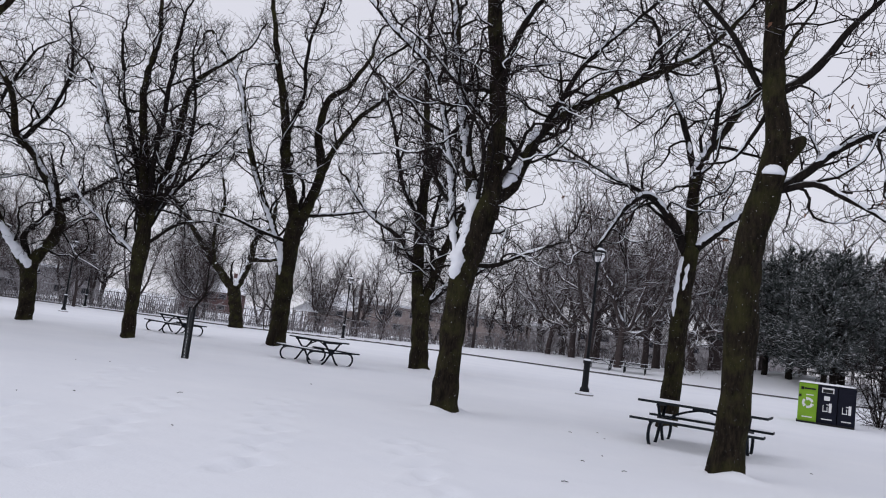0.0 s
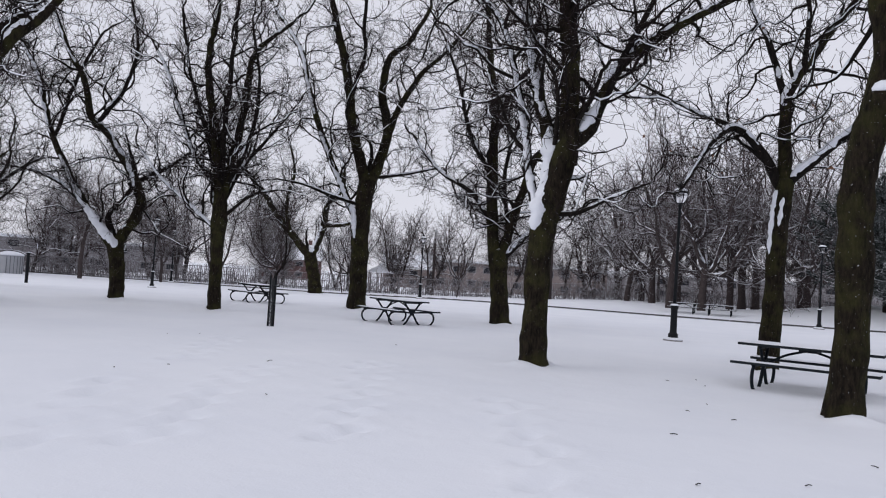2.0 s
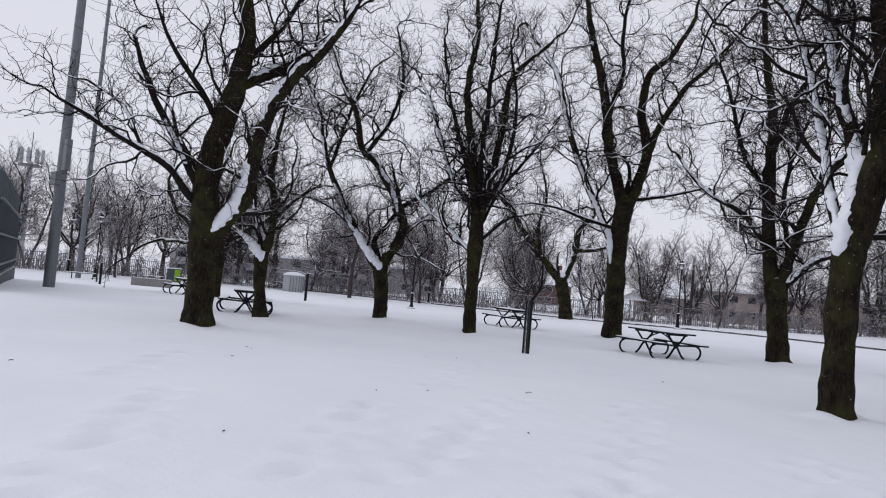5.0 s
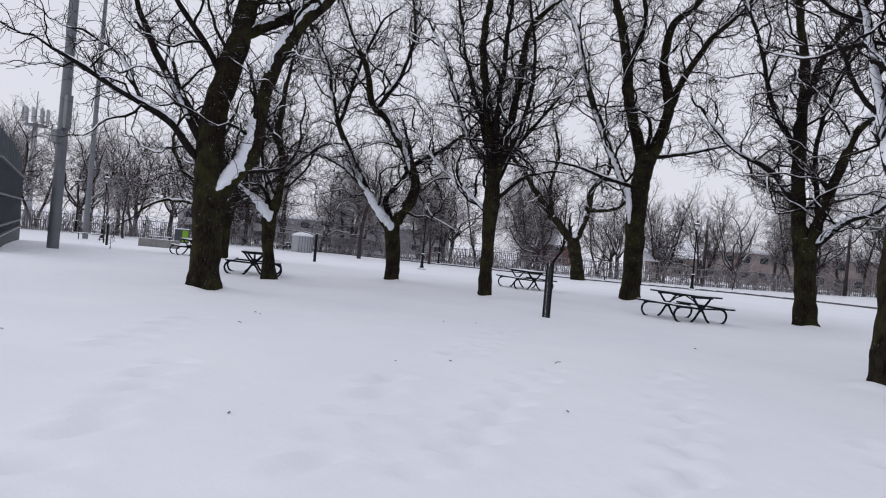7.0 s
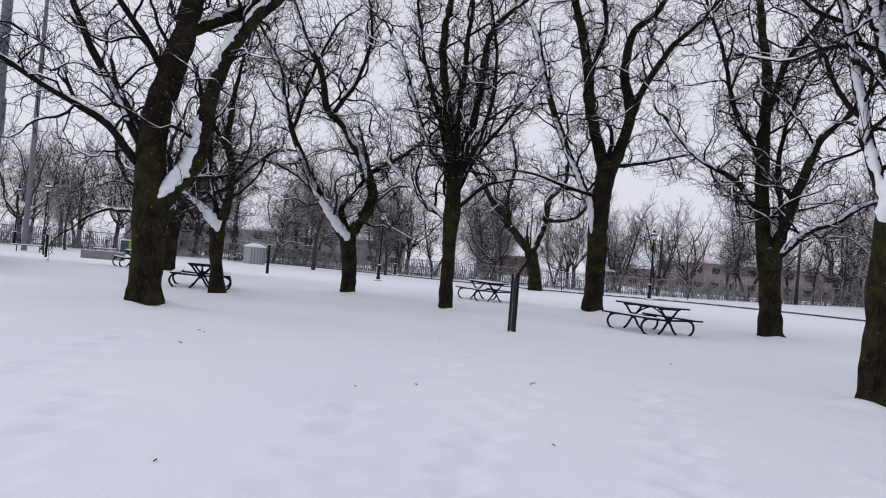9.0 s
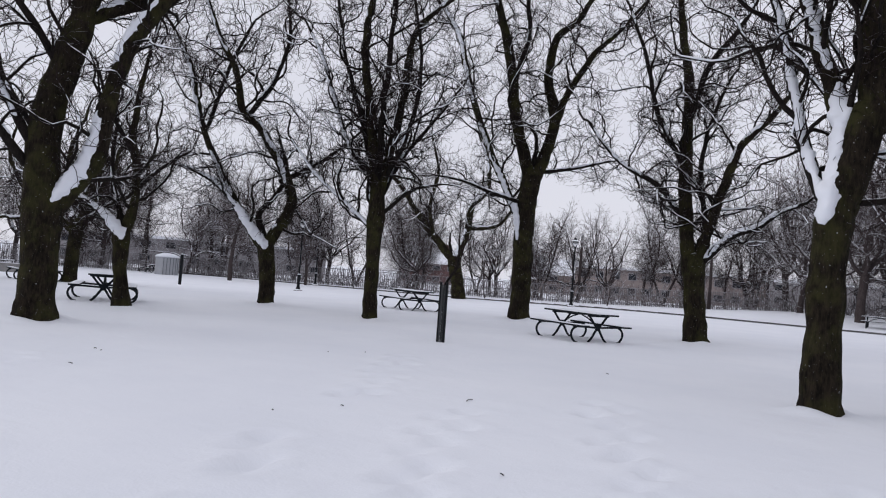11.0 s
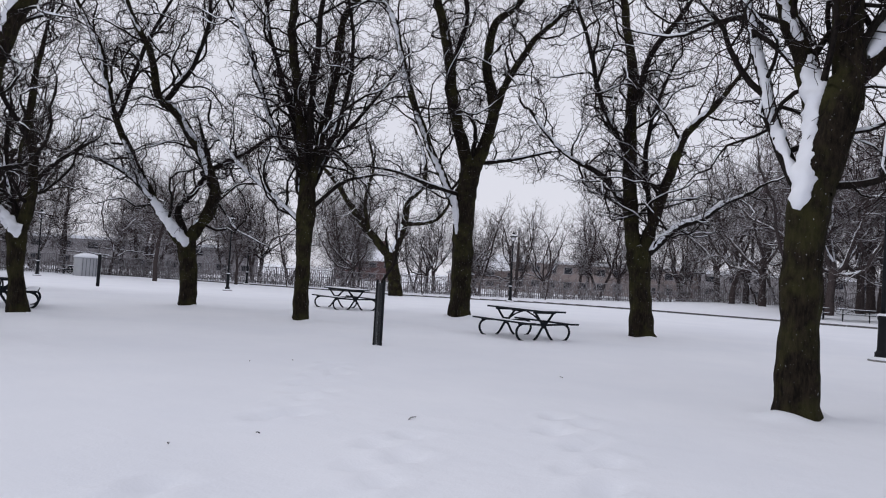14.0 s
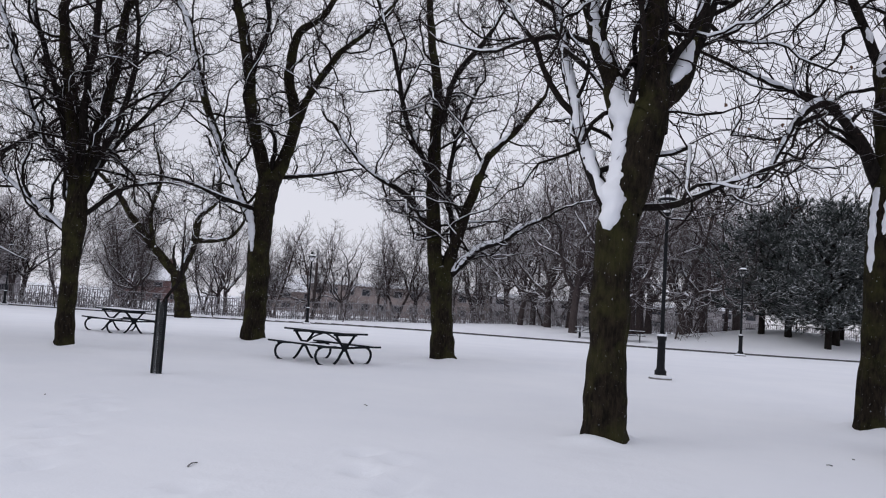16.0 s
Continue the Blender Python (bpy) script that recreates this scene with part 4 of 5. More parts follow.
seven.limb((-0.10, 0.00, 2.82, 0.110), (-0.30, 0.10, 4.00, 0.094), (-0.89, 0.20, 4.81, 0.077), (-1.32, 0.30, 5.82, 0.070), (-1.90, 0.40, 7.35, 0.062), (-2.43, 0.50, 8.38, 0.036))
seven.limb((-0.03, 0.00, 3.84, 0.110), (-0.06, -0.23, 5.83, 0.085), (-0.02, -0.45, 7.46, 0.077), (0.05, -0.68, 9.06, 0.052), (0.11, -0.90, 10.46, 0.035))
seven.limb((-0.12, 0.00, 2.56, 0.076), (-0.93, 0.30, 3.28, 0.069), (-1.88, 0.60, 4.09, 0.052), (-2.79, 0.90, 5.20, 0.036))
seven.limb((0.09, 0.00, 3.00, 0.059), (0.89, -0.40, 3.71, 0.050), (1.67, -0.80, 3.94, 0.033))
seven.limb((-0.00, 0.00, 3.67, 0.085), (-0.61, 0.40, 5.56, 0.070), (-1.35, 0.80, 7.86, 0.054), (-1.73, 1.20, 9.92, 0.038))
seven.limb((0.08, 0.00, 3.85, 0.085), (0.66, -0.40, 5.36, 0.067), (0.90, -0.80, 7.11, 0.050), (0.55, -1.20, 8.92, 0.034))
seven.limb((-0.02, 0.00, 3.33, 0.068), (0.66, 0.30, 4.79, 0.060), (1.60, 0.60, 6.14, 0.044), (2.24, 0.90, 7.14, 0.027))
eight = Tree(-16.60, 20.45, 39)
eight.limb((-0.00, 0.00, -0.05, 0.265), (-0.03, 0.00, 0.97, 0.245), (-0.14, 0.00, 2.03, 0.274))
eight.limb((-0.07, 0.00, 2.04, 0.196), (0.42, -0.06, 2.92, 0.176), (0.55, -0.12, 3.56, 0.166), (0.07, -0.19, 4.67, 0.157), (-0.70, -0.25, 5.74, 0.128), (-1.22, -0.31, 6.25, 0.118), (-1.51, -0.38, 7.36, 0.099), (-2.18, -0.44, 8.60, 0.080), (-2.77, -0.50, 10.03, 0.051))
eight.limb((-0.32, 0.00, 2.02, 0.196), (-0.92, 0.13, 2.75, 0.158), (-1.38, 0.27, 3.50, 0.129), (-1.97, 0.40, 4.53, 0.110), (-2.60, 0.53, 6.06, 0.092), (-3.04, 0.67, 7.62, 0.083), (-3.76, 0.80, 8.96, 0.053))
eight.limb((-1.05, 0.13, 3.03, 0.099), (-1.77, -0.10, 3.72, 0.078), (-2.73, -0.33, 4.17, 0.059), (-3.64, -0.57, 4.24, 0.039))
eight.limb((-0.27, 0.00, 2.32, 0.108), (-0.45, 0.12, 2.89, 0.099), (-0.02, 0.25, 3.53, 0.079), (0.34, 0.38, 4.37, 0.060), (-0.00, 0.50, 5.55, 0.040))
eight.limb((0.35, 0.38, 4.21, 0.100), (1.07, 0.57, 4.67, 0.081), (1.84, 0.77, 5.28, 0.061), (2.80, 0.97, 6.23, 0.041))
eight.limb((-1.02, -0.31, 6.08, 0.088), (-0.19, -0.61, 7.46, 0.069), (0.05, -0.91, 8.93, 0.049), (-0.27, -1.21, 10.30, 0.030))
eight.limb((-2.36, 0.53, 5.59, 0.071), (-1.81, 1.03, 7.86, 0.063), (-1.18, 1.53, 9.71, 0.043))
nine = Tree(-13.74, 10.32, 53)
nine.limb((0.00, 0.00, -0.05, 0.357), (-0.03, 0.00, 0.69, 0.318), (-0.03, 0.00, 1.16, 0.317), (-0.04, 0.00, 1.99, 0.356), (-0.10, 0.00, 2.46, 0.331), (-0.12, 0.00, 3.76, 0.288), (0.16, 0.00, 5.12, 0.260), (0.40, 0.00, 6.25, 0.224), (0.43, 0.00, 7.22, 0.188), (0.19, 0.00, 8.62, 0.124))
nine.limb((0.46, 0.00, 5.84, 0.131), (1.10, 0.12, 6.28, 0.133), (1.68, 0.25, 6.71, 0.115), (2.40, 0.38, 7.28, 0.097), (2.97, 0.50, 8.36, 0.071))
nine.limb((0.04, 0.00, 2.00, 0.229), (0.43, -0.09, 2.58, 0.203), (0.78, -0.17, 3.09, 0.189), (0.86, -0.26, 4.11, 0.165), (1.15, -0.35, 5.22, 0.153), (1.54, -0.44, 6.00, 0.142), (2.06, -0.52, 6.68, 0.117), (2.79, -0.61, 7.80, 0.080), (3.18, -0.70, 8.85, 0.048))
nine.limb((-0.37, 0.00, 2.90, 0.089), (-1.02, -0.12, 3.61, 0.083), (-1.56, -0.24, 3.91, 0.070), (-2.17, -0.36, 4.19, 0.057), (-2.76, -0.48, 4.50, 0.051), (-3.41, -0.60, 4.78, 0.032))
nine.limb((-0.35, 0.00, 3.31, 0.096), (-0.81, 0.23, 4.16, 0.085), (-1.39, 0.45, 5.06, 0.080), (-1.80, 0.68, 5.87, 0.068), (-2.17, 0.90, 6.82, 0.042))
nine.limb((-0.43, 0.00, 3.72, 0.051), (-0.90, 0.20, 4.50, 0.046), (-1.12, 0.40, 5.10, 0.033), (-1.65, 0.60, 5.52, 0.020))
nine.limb((-1.56, -0.24, 3.91, 0.044), (-2.21, 0.31, 5.00, 0.040), (-3.05, 0.86, 5.55, 0.028))
nine.limb((0.08, 0.00, 4.75, 0.078), (-0.66, -0.33, 5.71, 0.064), (-1.23, -0.67, 6.40, 0.045), (-1.57, -1.00, 7.09, 0.025))
nine.limb((0.29, 0.00, 6.23, 0.092), (1.26, 0.40, 7.54, 0.069), (1.93, 0.80, 9.01, 0.044))
ten = Tree(-16.17, 14.38, 49)
ten.limb((0.00, 0.00, -0.05, 0.217), (-0.07, 0.00, 0.61, 0.177), (-0.12, 0.00, 1.07, 0.176), (-0.16, 0.00, 1.84, 0.209))
ten.limb((-0.23, 0.00, 1.75, 0.104), (-0.73, 0.23, 2.40, 0.081), (-1.36, 0.47, 2.81, 0.066), (-2.06, 0.70, 3.06, 0.042))
ten.limb((-0.06, 0.00, 1.85, 0.136), (0.10, -0.10, 3.09, 0.104), (-0.08, -0.20, 4.29, 0.088), (-0.03, -0.30, 5.36, 0.064), (0.11, -0.40, 6.27, 0.040))
ten.limb((0.07, -0.10, 2.94, 0.064), (0.52, 0.20, 3.48, 0.057), (1.18, 0.50, 4.07, 0.041))
ten.limb((-0.04, -0.20, 3.84, 0.064), (-0.63, -0.55, 4.77, 0.047), (-0.99, -0.90, 5.69, 0.031))
ten.limb((-0.12, 0.00, 1.92, 0.072), (-0.50, 0.45, 3.38, 0.058), (-0.50, 0.90, 4.71, 0.042))
build_ground()

# kerb along the far path
KERB = ((-62, 56), (-39, 59.4), (-25.5, 60.2), (-16, 55.5), (-9.5, 51.2), (1.2, 48.8), (8.9, 47.9), (17, 48.2), (26, 50.0), (40, 53.0))
kerb_line = curve_through([(x, y, 0, 0) for x, y in KERB], 1.5)
kerb = thing("kerb", pose(0, 0, 0), "dark stone kerb edging the snowy path", "kerb", kind="structure")
stone = bmesh.new()
box(stone, 0, 0, 0, 1, 0.16, 0.24, 0.015)
stone_mesh = bpy.data.meshes.new("kerb_stone")
stone.to_mesh(stone_mesh)
stone.free()
stone_mesh.materials.append(kerb_stone)
for a, b in zip(kerb_line, kerb_line[1:]):
    k = new("kerb_stone", stone_mesh)
    k.parent = kerb
    mx, my = (a[0] + b[0]) / 2, (a[1] + b[1]) / 2
    run = math.hypot(b[0] - a[0], b[1] - a[1])
    z = float(ground_height(mx, my))
    k.matrix_world = pose(mx, my, z - 0.02, 0, 0, math.degrees(math.atan2(b[1] - a[1], b[0] - a[0]))) @ Matrix.Diagonal((run - 0.02, 1, 1, 1))

# the limbs that took the driven snow
one.snowy, nine.snowy, eight.snowy, ten.snowy, three.snowy, four.snowy = (3, 4), (1, 2), (2, 3), (1,), (4,), (3,)
five.snowy, six.snowy, seven.snowy = (1,), (2,), (3, 5)

# driven snow packed against the forks
one.drift((-0.12, -0.14, 2.50, 0.05), (-0.09, -0.16, 2.66, 0.12), (-0.05, -0.12, 2.92, 0.13), (0.02, -0.02, 3.3, 0.09), (0.08, 0.08, 3.7, 0.13), (0.10, 0.16, 4.0, 0.15), (0.04, 0.34, 4.4, 0.10), (0.0, 0.5, 4.7, 0.05))
one.drift((0.60, -0.06, 4.38, 0.03), (0.70, 0.0, 4.52, 0.085), (0.84, 0.08, 4.74, 0.085), (0.95, 0.16, 5.02, 0.03))
one.drift((1.04, 0.26, 5.38, 0.02), (1.12, 0.31, 5.58, 0.07), (1.24, 0.36, 5.76, 0.06), (1.36, 0.4, 5.9, 0.02))
three.drift((-0.03, -0.09, 2.35, 0.02), (-0.04, -0.10, 2.7, 0.05), (-0.03, -0.10, 3.1, 0.055), (0.01, -0.10, 3.55, 0.06), (0.03, -0.09, 3.8, 0.03))
three.drift((0.10, -0.16, 2.95, 0.02), (0.12, -0.155, 3.15, 0.05), (0.14, -0.15, 3.4, 0.055), (0.17, -0.14, 3.65, 0.03))
eight.drift((-0.17, -0.24, 1.80, 0.04), (-0.22, -0.22, 2.0, 0.14), (-0.45, -0.12, 2.25, 0.15), (-0.75, -0.04, 2.6, 0.14), (-1.02, 0.02, 2.95, 0.11), (-1.3, 0.1, 3.3, 0.06))
nine.drift((0.02, -0.30, 2.10, 0.04), (0.18, -0.24, 2.38, 0.11), (0.42, -0.20, 2.72, 0.15), (0.60, -0.24, 3.05, 0.15), (0.70, -0.32, 3.5, 0.10), (0.76, -0.36, 3.9, 0.04))
ten.drift((-0.16, -0.20, 1.68, 0.04), (-0.17, -0.18, 1.85, 0.13), (-0.32, -0.08, 2.05, 0.11), (-0.55, 0.05, 2.3, 0.08), (-0.7, 0.15, 2.45, 0.04))
five.drift((-0.28, -0.28, 2.9, 0.03), (-0.32, -0.27, 3.3, 0.09), (-0.36, -0.2, 3.8, 0.11), (-0.45, -0.1, 4.25, 0.06))

# park trees, each with its own limbs
HONEY = "tall bare tree with dark furrowed bark, snow along its limbs"
grow(one, 1, "large leaning bare tree, forked, snow packed in its crotch", 1.1)
grow(two, 2, "stout bare tree with a sawn limb stub and scarred bark", 0.85, 0.9, dead_leaves=60)
grow(three, 3, "bare tree with an arching low limb, snow on its forks", 0.9, dead_leaves=50)
grow(four, 4, HONEY, 1.15)
grow(five, 5, "bare tree forking into three wavy stems, snowy crotch", 1.1)
grow(six, 6, "small spreading bare tree with snow in its fork", 0.9, 1.2)
grow(seven, 7, "bare tree with many upright stems from one trunk", 1.05)
grow(eight, 8, "crooked bare tree with an s-shaped snowy limb", 1.15)
grow(nine, 9, "big old bare tree with mossy trunk and heavy snowy limbs", 0.85, 1.1)
grow(ten, 10, "slender bare tree with snow-filled fork beside a picnic table", 1.15)

# sawn stub with its cap of snow on the stout tree
stub = thing("limb_stub", stand(two.x, two.y, two.turn), "sawn branch stub capped with snow", "branch stub")
tube_part("stub_wood", [(0.26, 0.0, 3.95, 0.15), (0.29, -0.08, 4.12, 0.17), (0.30, -0.12, 4.28, 0.16)], bark, stub, 10)
part("snow_cap", lathe([(0.15, 4.25), (0.16, 4.31), (0.125, 4.37), (0.07, 4.41), (0.02, 4.42)], 12), snow_clump, stub, smooth=True).location = (0.30, -0.12, 0)
tube_part("knob", [(0.34, 0, 4.45, 0.14), (0.50, -0.03, 4.64, 0.13), (0.62, -0.04, 4.78, 0.10), (0.66, -0.04, 4.86, 0.04)], bark, stub, 10)

# picnic tables
first = picnic_table()
first.matrix_world = stand(4.165, 12.26, -19)
copy_thing(first, stand(-6.19, 20.66, -35))
copy_thing(first, stand(-14.4, 26.3, -34))
copy_thing(first, stand(-18.3, 15.6, -42))
copy_thing(first, stand(-28.9, 21.0, -24))
copy_thing(first, stand(5.9, 55.6, -8))
copy_thing(first, stand(3.4, 56.4, -8))
copy_thing(first, stand(-56.0, 52.0, -20))

# lamp posts
lamp = street_lamp()
lamp.matrix_world = stand(2.14, 23.18)
for x, y in ((-16.2, 54.0), (-32.5, 43.3), (10.56, 45.95), (-42.0, 58.5), (-54.1, 31.2), (-66.0, 35.5), (-50.5, 44.0)):
    copy_thing(lamp, stand(x, y, (x * 37) % 90))

recycling_station()
guarded_sapling()
bollard(-33.4, 33.3, 1.75, 0.09, "plain dark post standing in the snow")
bollard(-41.5, 24.2, 1.3, 0.07, "short dark post standing in the snow")
light_mast(-28.3, 14.3, 20, 0.22, 5.2)
light_mast(-54.0, 29.8, 26, 0.2)

slat_bench(stand(-55.4, 37.1, 60))
slat_bench(stand(-52.0, 29.0, 60))

# small service hut with a pale domed roof
hut = thing("service_hut", stand(-52.5, 50.5, 48), "small pale round-roofed hut in the snow", "hut")
part("hut_wall", lathe([(1.0, -0.1), (1.0, 1.5), (1.06, 1.55)], 18), wall_pale, hut, smooth=False)
part("hut_roof", lathe([(1.08, 1.55), (0.95, 1.72), (0.5, 1.88), (0.1, 1.93)], 18), roof_snow, hut, "snow-covered domed roof", True)
for i in range(6):
    a = -1.9 + i * 0.28
    part("hut_post", boxed(1.01 * math.cos(a), 1.01 * math.sin(a), 0.75, 0.05, 0.05, 1.5), galvanised, hut)

# green bin by the far path
far_bin = thing("litter_bin", stand(-58.0, 41.0, 50), "dark green litter bin with a snowy lid", "litter bin")
part("bin_body", boxed(0, 0, 0.6, 1.2, 0.8, 1.2, 0.03), stand_dark, far_bin)
part("bin_panel", boxed(0.3, -0.41, 0.62, 0.5, 0.02, 1.0), green_bin, far_bin, "bright green panel")
part("snow_cap", boxed(0, 0, 1.25, 1.25, 0.85, 0.08, 0.03), snow_clump, far_bin)

# dark clad wall of the sports ground
grand = thing("clad_wall", stand(-40.2, 18.4, 152.8), "dark ribbed metal wall with posts along its top", "wall")
part("cladding", boxed(-9, 0, 1.5, 18, 0.25, 3.4, 0.02), stand_dark, grand)
part("plinth", boxed(-9, -0.16, 0.2, 18, 0.08, 0.9, 0.01), stand_dark, grand)
for z in (1.05, 2.1, 3.22):
    part("rail", boxed(-9, -0.19, z, 18, 0.10, 0.07, 0.01), galvanised, grand, "grey rail with a line of snow")
for i in range(60):
    part("rib", boxed(-0.15 - i * 0.3, -0.145, 1.95, 0.09, 0.05, 2.4), stand_dark, grand)
for i in range(16):
    part("top_post", boxed(-0.2 - i * 1.1, 0, 3.75, 0.09, 0.09, 1.1), stand_dark, grand)
block = thing("concrete_block", stand(-45.1, 30.1, 40), "long low concrete block capped with snow", "concrete block")
part("block", boxed(0, 0, 0.25, 2.6, 0.6, 0.6, 0.03), concrete, block)

# radio mast far away
tower = thing("radio_mast", pose(-117, 55.5, -0.6), "pale lattice radio mast with antenna panels", "radio mast")
part("shaft", lathe([(0.55, -1), (0.42, 10), (0.34, 15.0)], 12), wall_pale, tower, smooth=True)
part("platform", lathe([(1.6, 14.2), (1.7, 14.3), (1.6, 14.5)], 12), galvanised, tower)
for i in range(9):
    a = i * 0.7
    part("antenna_panel", boxed(1.7 * math.cos(a), 1.7 * math.sin(a), 15.8, 0.35, 0.35, 2.2, 0.05), wall_pale, tower)
part("spike", lathe([(0.1, 15), (0.06, 19.5)], 8), galvanised, tower)

# utility poles
for x, y, h in ((-9.6, 79, 6.6), (-22.5, 78, 7.2), (1.5, 90, 7.5)):
    up = thing("utility_pole", stand(x, y), "weathered wooden utility pole", "utility pole", "utility poles")
    part("pole", lathe([(0.16, -0.3), (0.12, h)], 10), bark_hazed, up, smooth=True)

# fence before the hedge
FENCE = ((-70, 22), (-64, 44), (-50, 60.5), (-40.6, 65.5), (-30, 71), (-16.8, 75.5), (-7.6, 80), (3.3, 84), (14.8, 84), (30, 82), (48, 74))
fence_line = curve_through([(x, y, 0, 0) for x, y in FENCE], 2.4)
fence = thing("boundary_fence", pose(0, 0, 0), "long dark steel boundary fence before the hedge", "fence", kind="structure")
bars = Tubes()
for a, b in zip(fence_line, fence_line[1:]):
    za, zb = float(ground_height(a[0], a[1])), float(ground_height(b[0], b[1]))
    part("fence_post", boxed(a[0], a[1], za + 0.8, 0.09, 0.09, 1.9), fence_hazed, fence)
    for h in (0.25, 1.0, 1.68):
        bars.add([(a[0], a[1], za + h), ((a[0] + b[0]) / 2, (a[1] + b[1]) / 2, (za + zb) / 2 + h), (b[0], b[1], zb + h)], [0.03] * 3, 4)
    for i in range(14):
        f = i / 14
        x, y, z = a[0] + (b[0] - a[0]) * f, a[1] + (b[1] - a[1]) * f, za + (zb - za) * f
        bars.add([(x, y, z), (x, y, z + 1.7)], [0.028] * 2, 3)
tagged(bars.mesh("pickets", fence_hazed, fence), kind="stuff")

# hedge and undergrowth behind it
rng = np.random.default_rng(40)
brush = Tubes()
for _ in range(2200):
    i = int(rng.integers(0, len(fence_line) - 1))
    a, b = fence_line[i], fence_line[i + 1]
    f = rng.uniform()
    nx, ny = -(b[1] - a[1]), b[0] - a[0]
    ln = math.hypot(nx, ny)
    off = rng.uniform(0.3, 5.5)
    x, y = a[0] + (b[0] - a[0]) * f + nx / ln * off, a[1] + (b[1] - a[1]) * f + ny / ln * off
    tall = rng.uniform(0.8, 2.2) * (1 + 0.45 * noise.noise((x * 0.12, y * 0.12, 2)))
    p, r = wander(rng, np.array((x, y, float(ground_height(x, y)) - 0.1)), np.array((rng.normal(0, 0.5), rng.normal(0, 0.5), 1)), tall, 0.04, 5, 0.22, 0.0)
    brush.add(p, r, 3)
    for q, s in sprout(rng, p, r, 0.42, 0.25, 0.8, 0.9, 3, 0.25, 0.02, 0.8):
        brush.add(q, np.maximum(s, 0.02), 3)
hedge = brush.mesh("hedge", brush_hazed)
tagged(hedge, "leafless brown hedge and undergrowth dusted with snow, paled by painted haze", "hedge", kind="stuff")

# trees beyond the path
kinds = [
    wild_tree(101, 12.5, 0.36, bark_hazed, twig_hazed, label="bare grey-brown tree, crown snow-dusted and paled by painted haze", fork=0.30, thick=0.016, dense=1.6),
    wild_tree(102, 12.5, 0.32, bark_hazed, twig_hazed, 2, trunk_r=0.17, label="twin-stemmed bare tree, crown snow-dusted and paled by painted haze", fork=0.28, thick=0.016, dense=1.35),
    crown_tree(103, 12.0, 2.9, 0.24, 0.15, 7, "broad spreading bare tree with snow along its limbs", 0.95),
    wild_tree(104, 13, 0.26, bark_hazed, twig_hazed, 3, trunk_r=0.12, label="tall upright bare tree with many stems", rise=0.10, thick=0.016, dense=1.2),
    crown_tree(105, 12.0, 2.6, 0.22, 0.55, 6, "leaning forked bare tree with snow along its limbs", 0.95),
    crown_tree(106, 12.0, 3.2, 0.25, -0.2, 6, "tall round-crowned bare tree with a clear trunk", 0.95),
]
spots = [
    (2, 4.82, 60, 1.13), (5, 8.5, 67.9, 1.22), (4, 10.62, 60.9, 1.13), (5, 2.46, 61, 1.11), (2, -0.2, 84, 1.24), (5, -3.0, 88, 1.24), (2, 13.5, 67, 1.19), (4, 5.6, 72, 1.24), (2, 1.0, 73, 1.19), (5, 17.5, 72, 1.24), (2, 10.5, 76, 1.30), (4, 23, 66, 1.24), (5, 27, 60, 1.19),
    (2, 7.2, 63.5, 1.07), (4, -1.5, 77, 1.13), (2, 3.4, 79, 1.36), (2, 14.8, 78, 1.24), (4, -7, 92, 1.13), (2, 20, 80, 1.24), (5, 33, 57, 1.13),
    (5, -62, 46, 0.85), (4, -57, 64, 0.85), (2, -70, 38, 0.9), (5, -48, 69, 0.8), (4, -41, 74, 0.8), (2, -76, 52, 0.95), (5, -54, 66, 0.8), (4, -66, 55, 0.9), (2, -33, 79, 0.75), (5, -73, 30, 0.85), (4, -25, 84, 0.75),
    (3, -23.5, 80, 0.95), (0, -16, 82, 0.85), (0, -9, 88, 0.7), (3, -29, 83, 0.8), (1, -35, 80, 0.8), (0, -40, 76, 0.8), (1, -46, 72, 0.9), (0, -45.4, 50.8, 0.9), (1, -52, 68, 0.9),
    (0, -58, 62, 0.9), (1, -62, 57, 1.0), (0, -67, 50, 0.95), (1, -71, 44, 0.9), (0, -60, 36.5, 0.55), (1, -75, 36, 1.0), (0, -80, 30, 0.9), (1, -55, 74, 0.9), (0, -64, 68, 0.9), (0, 22, 72, 1.0),
    (1, 28, 66, 1.0), (0, 36, 60, 1.1), (1, 34, 48, 1.0), (0, -5, 95, 0.8), (1, 3, 92, 0.9), (0, -48, 85, 0.9), (0, 18, 78, 1.0), (1, -70, 60, 1.0), (0, 12, 90, 0.9), (0, -12, 92, 0.7),
    (0, -42, 57, 0.7), (1, -82, 46, 1.0), (0, -88, 38, 0.9), (2, -38, 71, 0.8), (5, -31, 76, 0.75), (4, -56, 56.5, 0.7), (2, -20, 80, 0.7), (5, -13, 84, 0.75), (3, -61, 73, 0.8), (3, 14, 74, 0.8),
]
wild = random.Random(8)
for a in fence_line[::4]:
    out = unit(np.array((a[0], a[1] - 20)))
    for ring in ((4.5, 13.0) if a[0] < -10 else (13.0,)):
        d = ring + wild.uniform(-2.5, 2.5)
        spots.append((wild.choice((0, 1, 3, 0, 1)), a[0] + out[0] * d + wild.uniform(-1.5, 1.5), a[1] + out[1] * d, wild.uniform(0.78, 1.12)))
used = set()
for i, (k, x, y, s) in enumerate(spots):
    m = stand(x, y, (i * 73) % 360) @ Matrix.Diagonal((s, s, s, 1))
    if k in used:
        c = copy_thing(kinds[k], stand(x, y, (i * 73) % 360))
        c.scale = (s, s, s)
    else:
        kinds[k].matrix_world = m
        used.add(k)

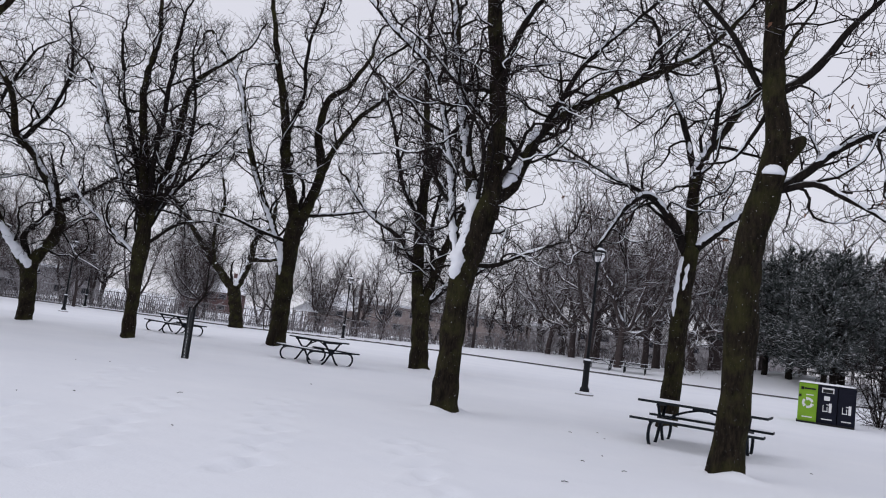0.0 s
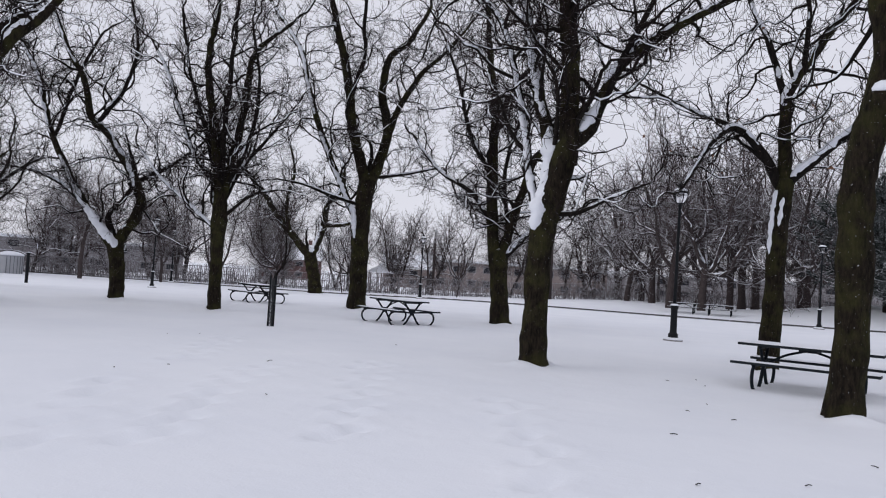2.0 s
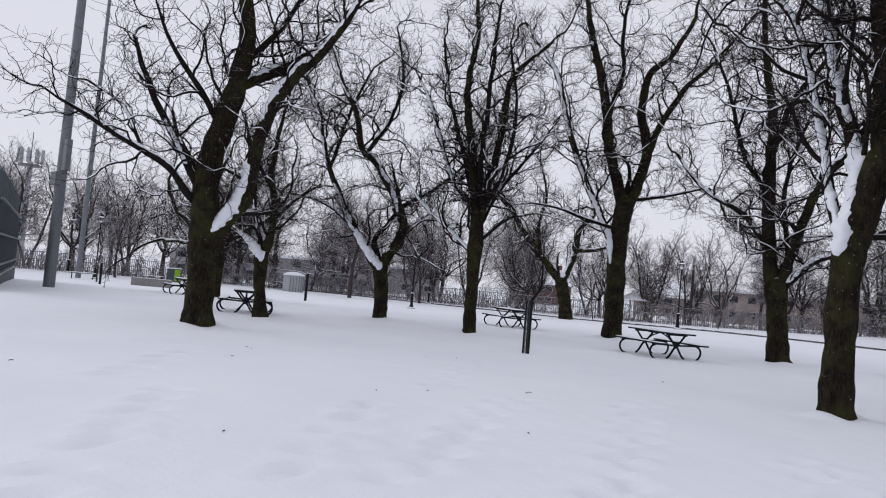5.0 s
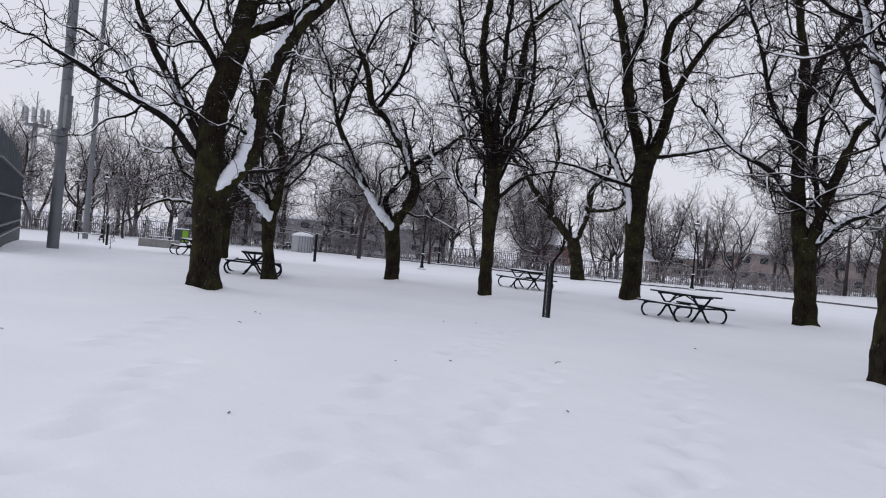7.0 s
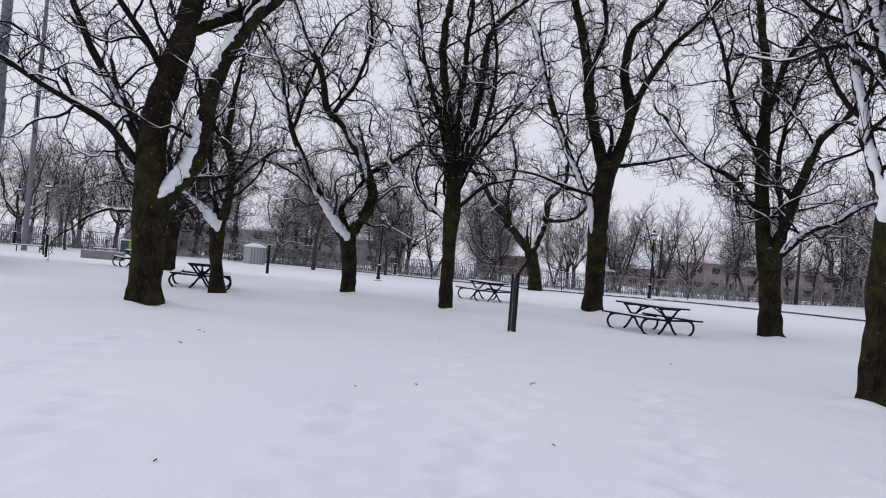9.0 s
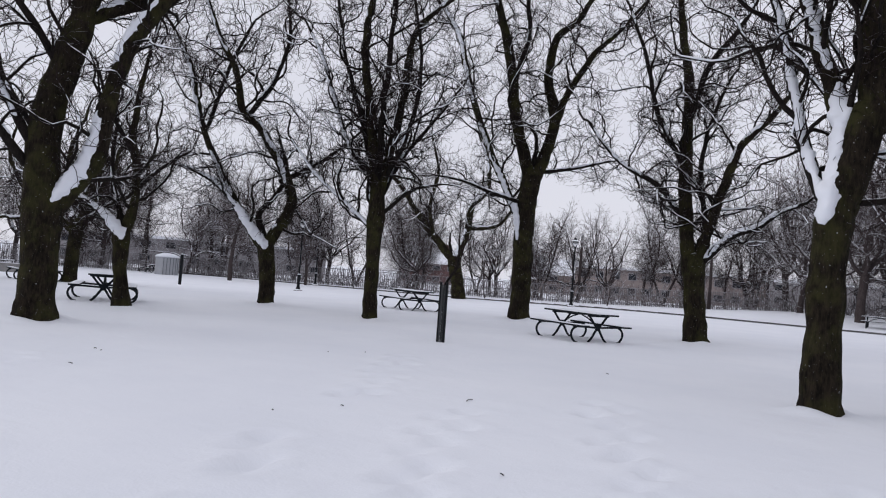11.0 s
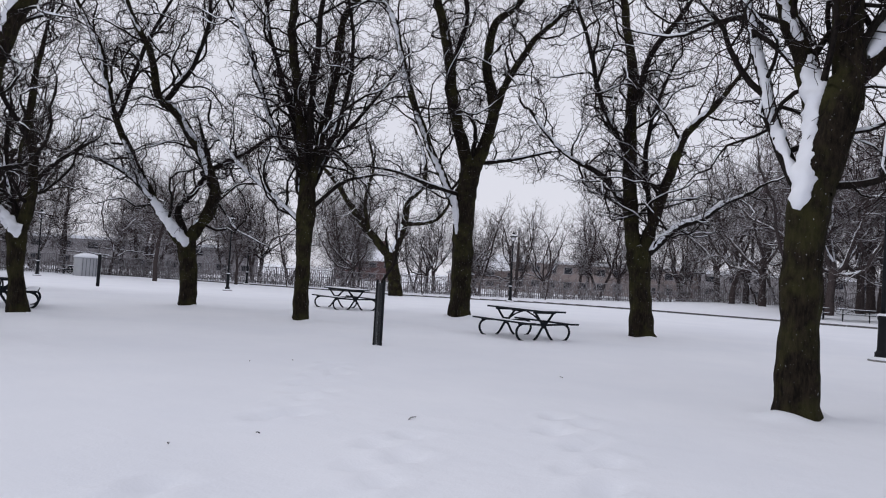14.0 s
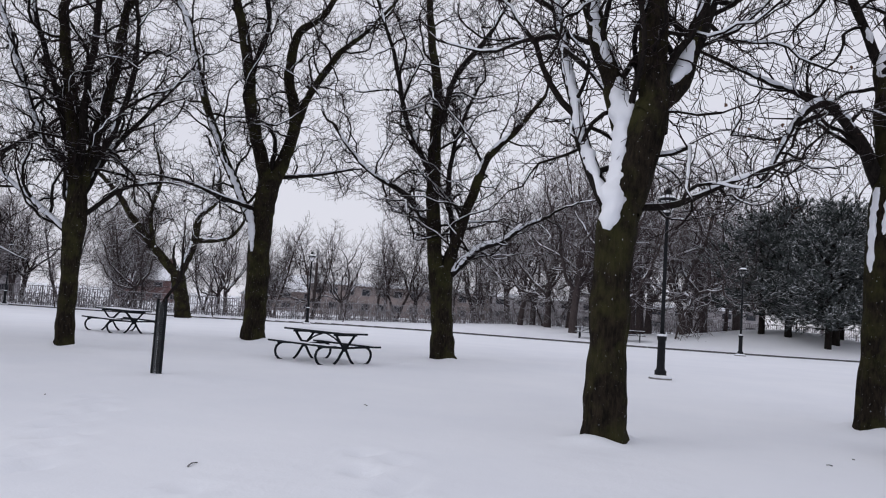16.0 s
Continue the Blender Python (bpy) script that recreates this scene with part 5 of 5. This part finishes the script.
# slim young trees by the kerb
slim = wild_tree(120, 4.8, 0.17, bark_hazed, twig_hazed, trunk_r=0.06, label="slim young bare tree standing in the snow", group="young trees", rise=0.2)
slim.matrix_world = stand(-17.0, 68.0)
for x, y in ((-28.0, 66.0), (-47.5, 27.5), (-40, 62)):
    copy_thing(slim, stand(x, y, x * 31))

# pines on the mound
pine = pine_tree(130, 9.0, 4.7)
pine.matrix_world = stand(17.0, 57.0)
for x, y, a, s in ((18.5, 54.3, 80, 0.86), (15.4, 58.5, 150, 0.9), (19.6, 55.6, 30, 0.97), (20.6, 58.5, 200, 1.03), (23.0, 56.5, 300, 0.82)):
    c = copy_thing(pine, stand(x, y, a))
    c.scale = (s, s, s)

# thicket beside the bins
shrub = wild_tree(140, 3.6, 0.30, bark_limb, bark_twig, 7, 0.035, 0.1, "leafless arching shrub poking from the snow", "shrub", "thicket by the bins", 0.0, 0.006, 0.72)
shrub.matrix_world = stand(13.4, 26.2)
for i, (x, y, s) in enumerate(((14.6, 25.4, 1.0), (15.8, 26.6, 1.1), (12.9, 28.5, 1.0), (16.6, 24.6, 1.15), (14.9, 29.6, 1.2), (17.6, 27.4, 1.3), (18.5, 23.8, 1.2), (13.8, 24.4, 0.6))):
    c = copy_thing(shrub, stand(x, y, i * 77))
    c.scale = (s, s, s)
edge_tree = wild_tree(150, 10, 0.38, bark_limb, bark_twig, label="bare tree at the edge of the thicket", group="park trees", fork=0.3, thick=0.007, dense=1.1)
edge_tree.matrix_world = stand(19.5, 21.5)

# broad low tree behind the old tree
broad = crown_tree(160, 8.6, 2.3, 0.26, 0.1, 8, "broad low bare tree with a dense dark crown", 1.3, bark, bark_twig)
broad.matrix_world = stand(-27.7, 21.7)

# tree at the edge with withered leaves
elm = Tree(10.0, 13.3, -30)
elm.limb((0, 0, -0.05, 0.22), (0.02, 0, 1.0, 0.20), (0.0, 0, 2.2, 0.19), (-0.06, 0, 3.4, 0.17), (0.02, 0, 4.8, 0.14), (0.1, 0, 6.2, 0.11), (0.05, 0, 7.8, 0.08), (0.0, 0, 9.0, 0.05), (0.1, 0, 10.2, 0.03))
elm.limb((0, 0, 3.9, 0.09), (-0.7, -0.3, 4.8, 0.07), (-1.4, -0.4, 5.9, 0.05), (-1.9, -0.3, 7.2, 0.03))
elm.limb((0, 0, 4.4, 0.08), (0.8, 0.3, 5.2, 0.06), (1.6, 0.6, 6.4, 0.04), (2.1, 0.8, 7.6, 0.02))
elm.limb((0, 0, 3.3, 0.06), (0.6, -0.5, 3.8, 0.05), (1.3, -0.8, 4.6, 0.03))
grow(elm, 21, "bare tree keeping a few withered brown leaves", 0.95, 0.9, dead_leaves=160)

# buildings beyond
house("house", stand(-66, 128, 28), 11, 7, 3.8, brick_red, "red brick house with a snowy gable roof", 4, "gable", 2, True)
house("house", stand(-42, 130, 18), 11, 7, 3.4, wall_tan_hazed, "tan house with a snowy gable roof", 3, "gable", 2, True)
house("long_building", stand(-18, 128, 8), 36, 12, 4.6, wall_tan_hazed, "long low tan building with a flat snowy roof", 14, "flat", 2)
house("long_building", stand(14, 124, -4), 40, 12, 3.6, wall_grey_hazed, "long grey building with a flat snowy roof", 12, "flat", 2)
house("long_building", stand(-84, 84, 42), 40, 12, 3.8, wall_grey_hazed, "long grey building with a flat snowy roof", 12, "flat", 2)
shelter = thing("garden_shelter", stand(-29, 78.5), "small open shelter with a snowy pointed roof", "shelter")
part("shelter_roof", lathe([(1.7, 2.2), (1.5, 2.35), (0.5, 2.9), (0.2, 3.05), (0.15, 3.3)], 8), roof_snow, shelter)
for i in range(6):
    part("shelter_post", boxed(1.3 * math.cos(i * 1.047), 1.3 * math.sin(i * 1.047), 1.0, 0.12, 0.12, 2.5), wall_tan_hazed, shelter)

# fallen twigs on the snow
rng = np.random.default_rng(77)
for x, y, s in [(-4.19, 9.03, 0.08)] + [(rng.uniform(-11, 6), rng.uniform(3.5, 14), rng.uniform(0.015, 0.04)) for _ in range(26)]:
    t = thing("fallen_twig", stand(x, y, rng.uniform(0, 360)), "small dark twig lying on the snow", "twig", "fallen twigs")
    tube_part("stick", [(-s, 0, 0.012, 0.007), (0, s * 0.2, 0.02, 0.006), (s, 0, 0.014, 0.004)], bark_limb, t, 5)
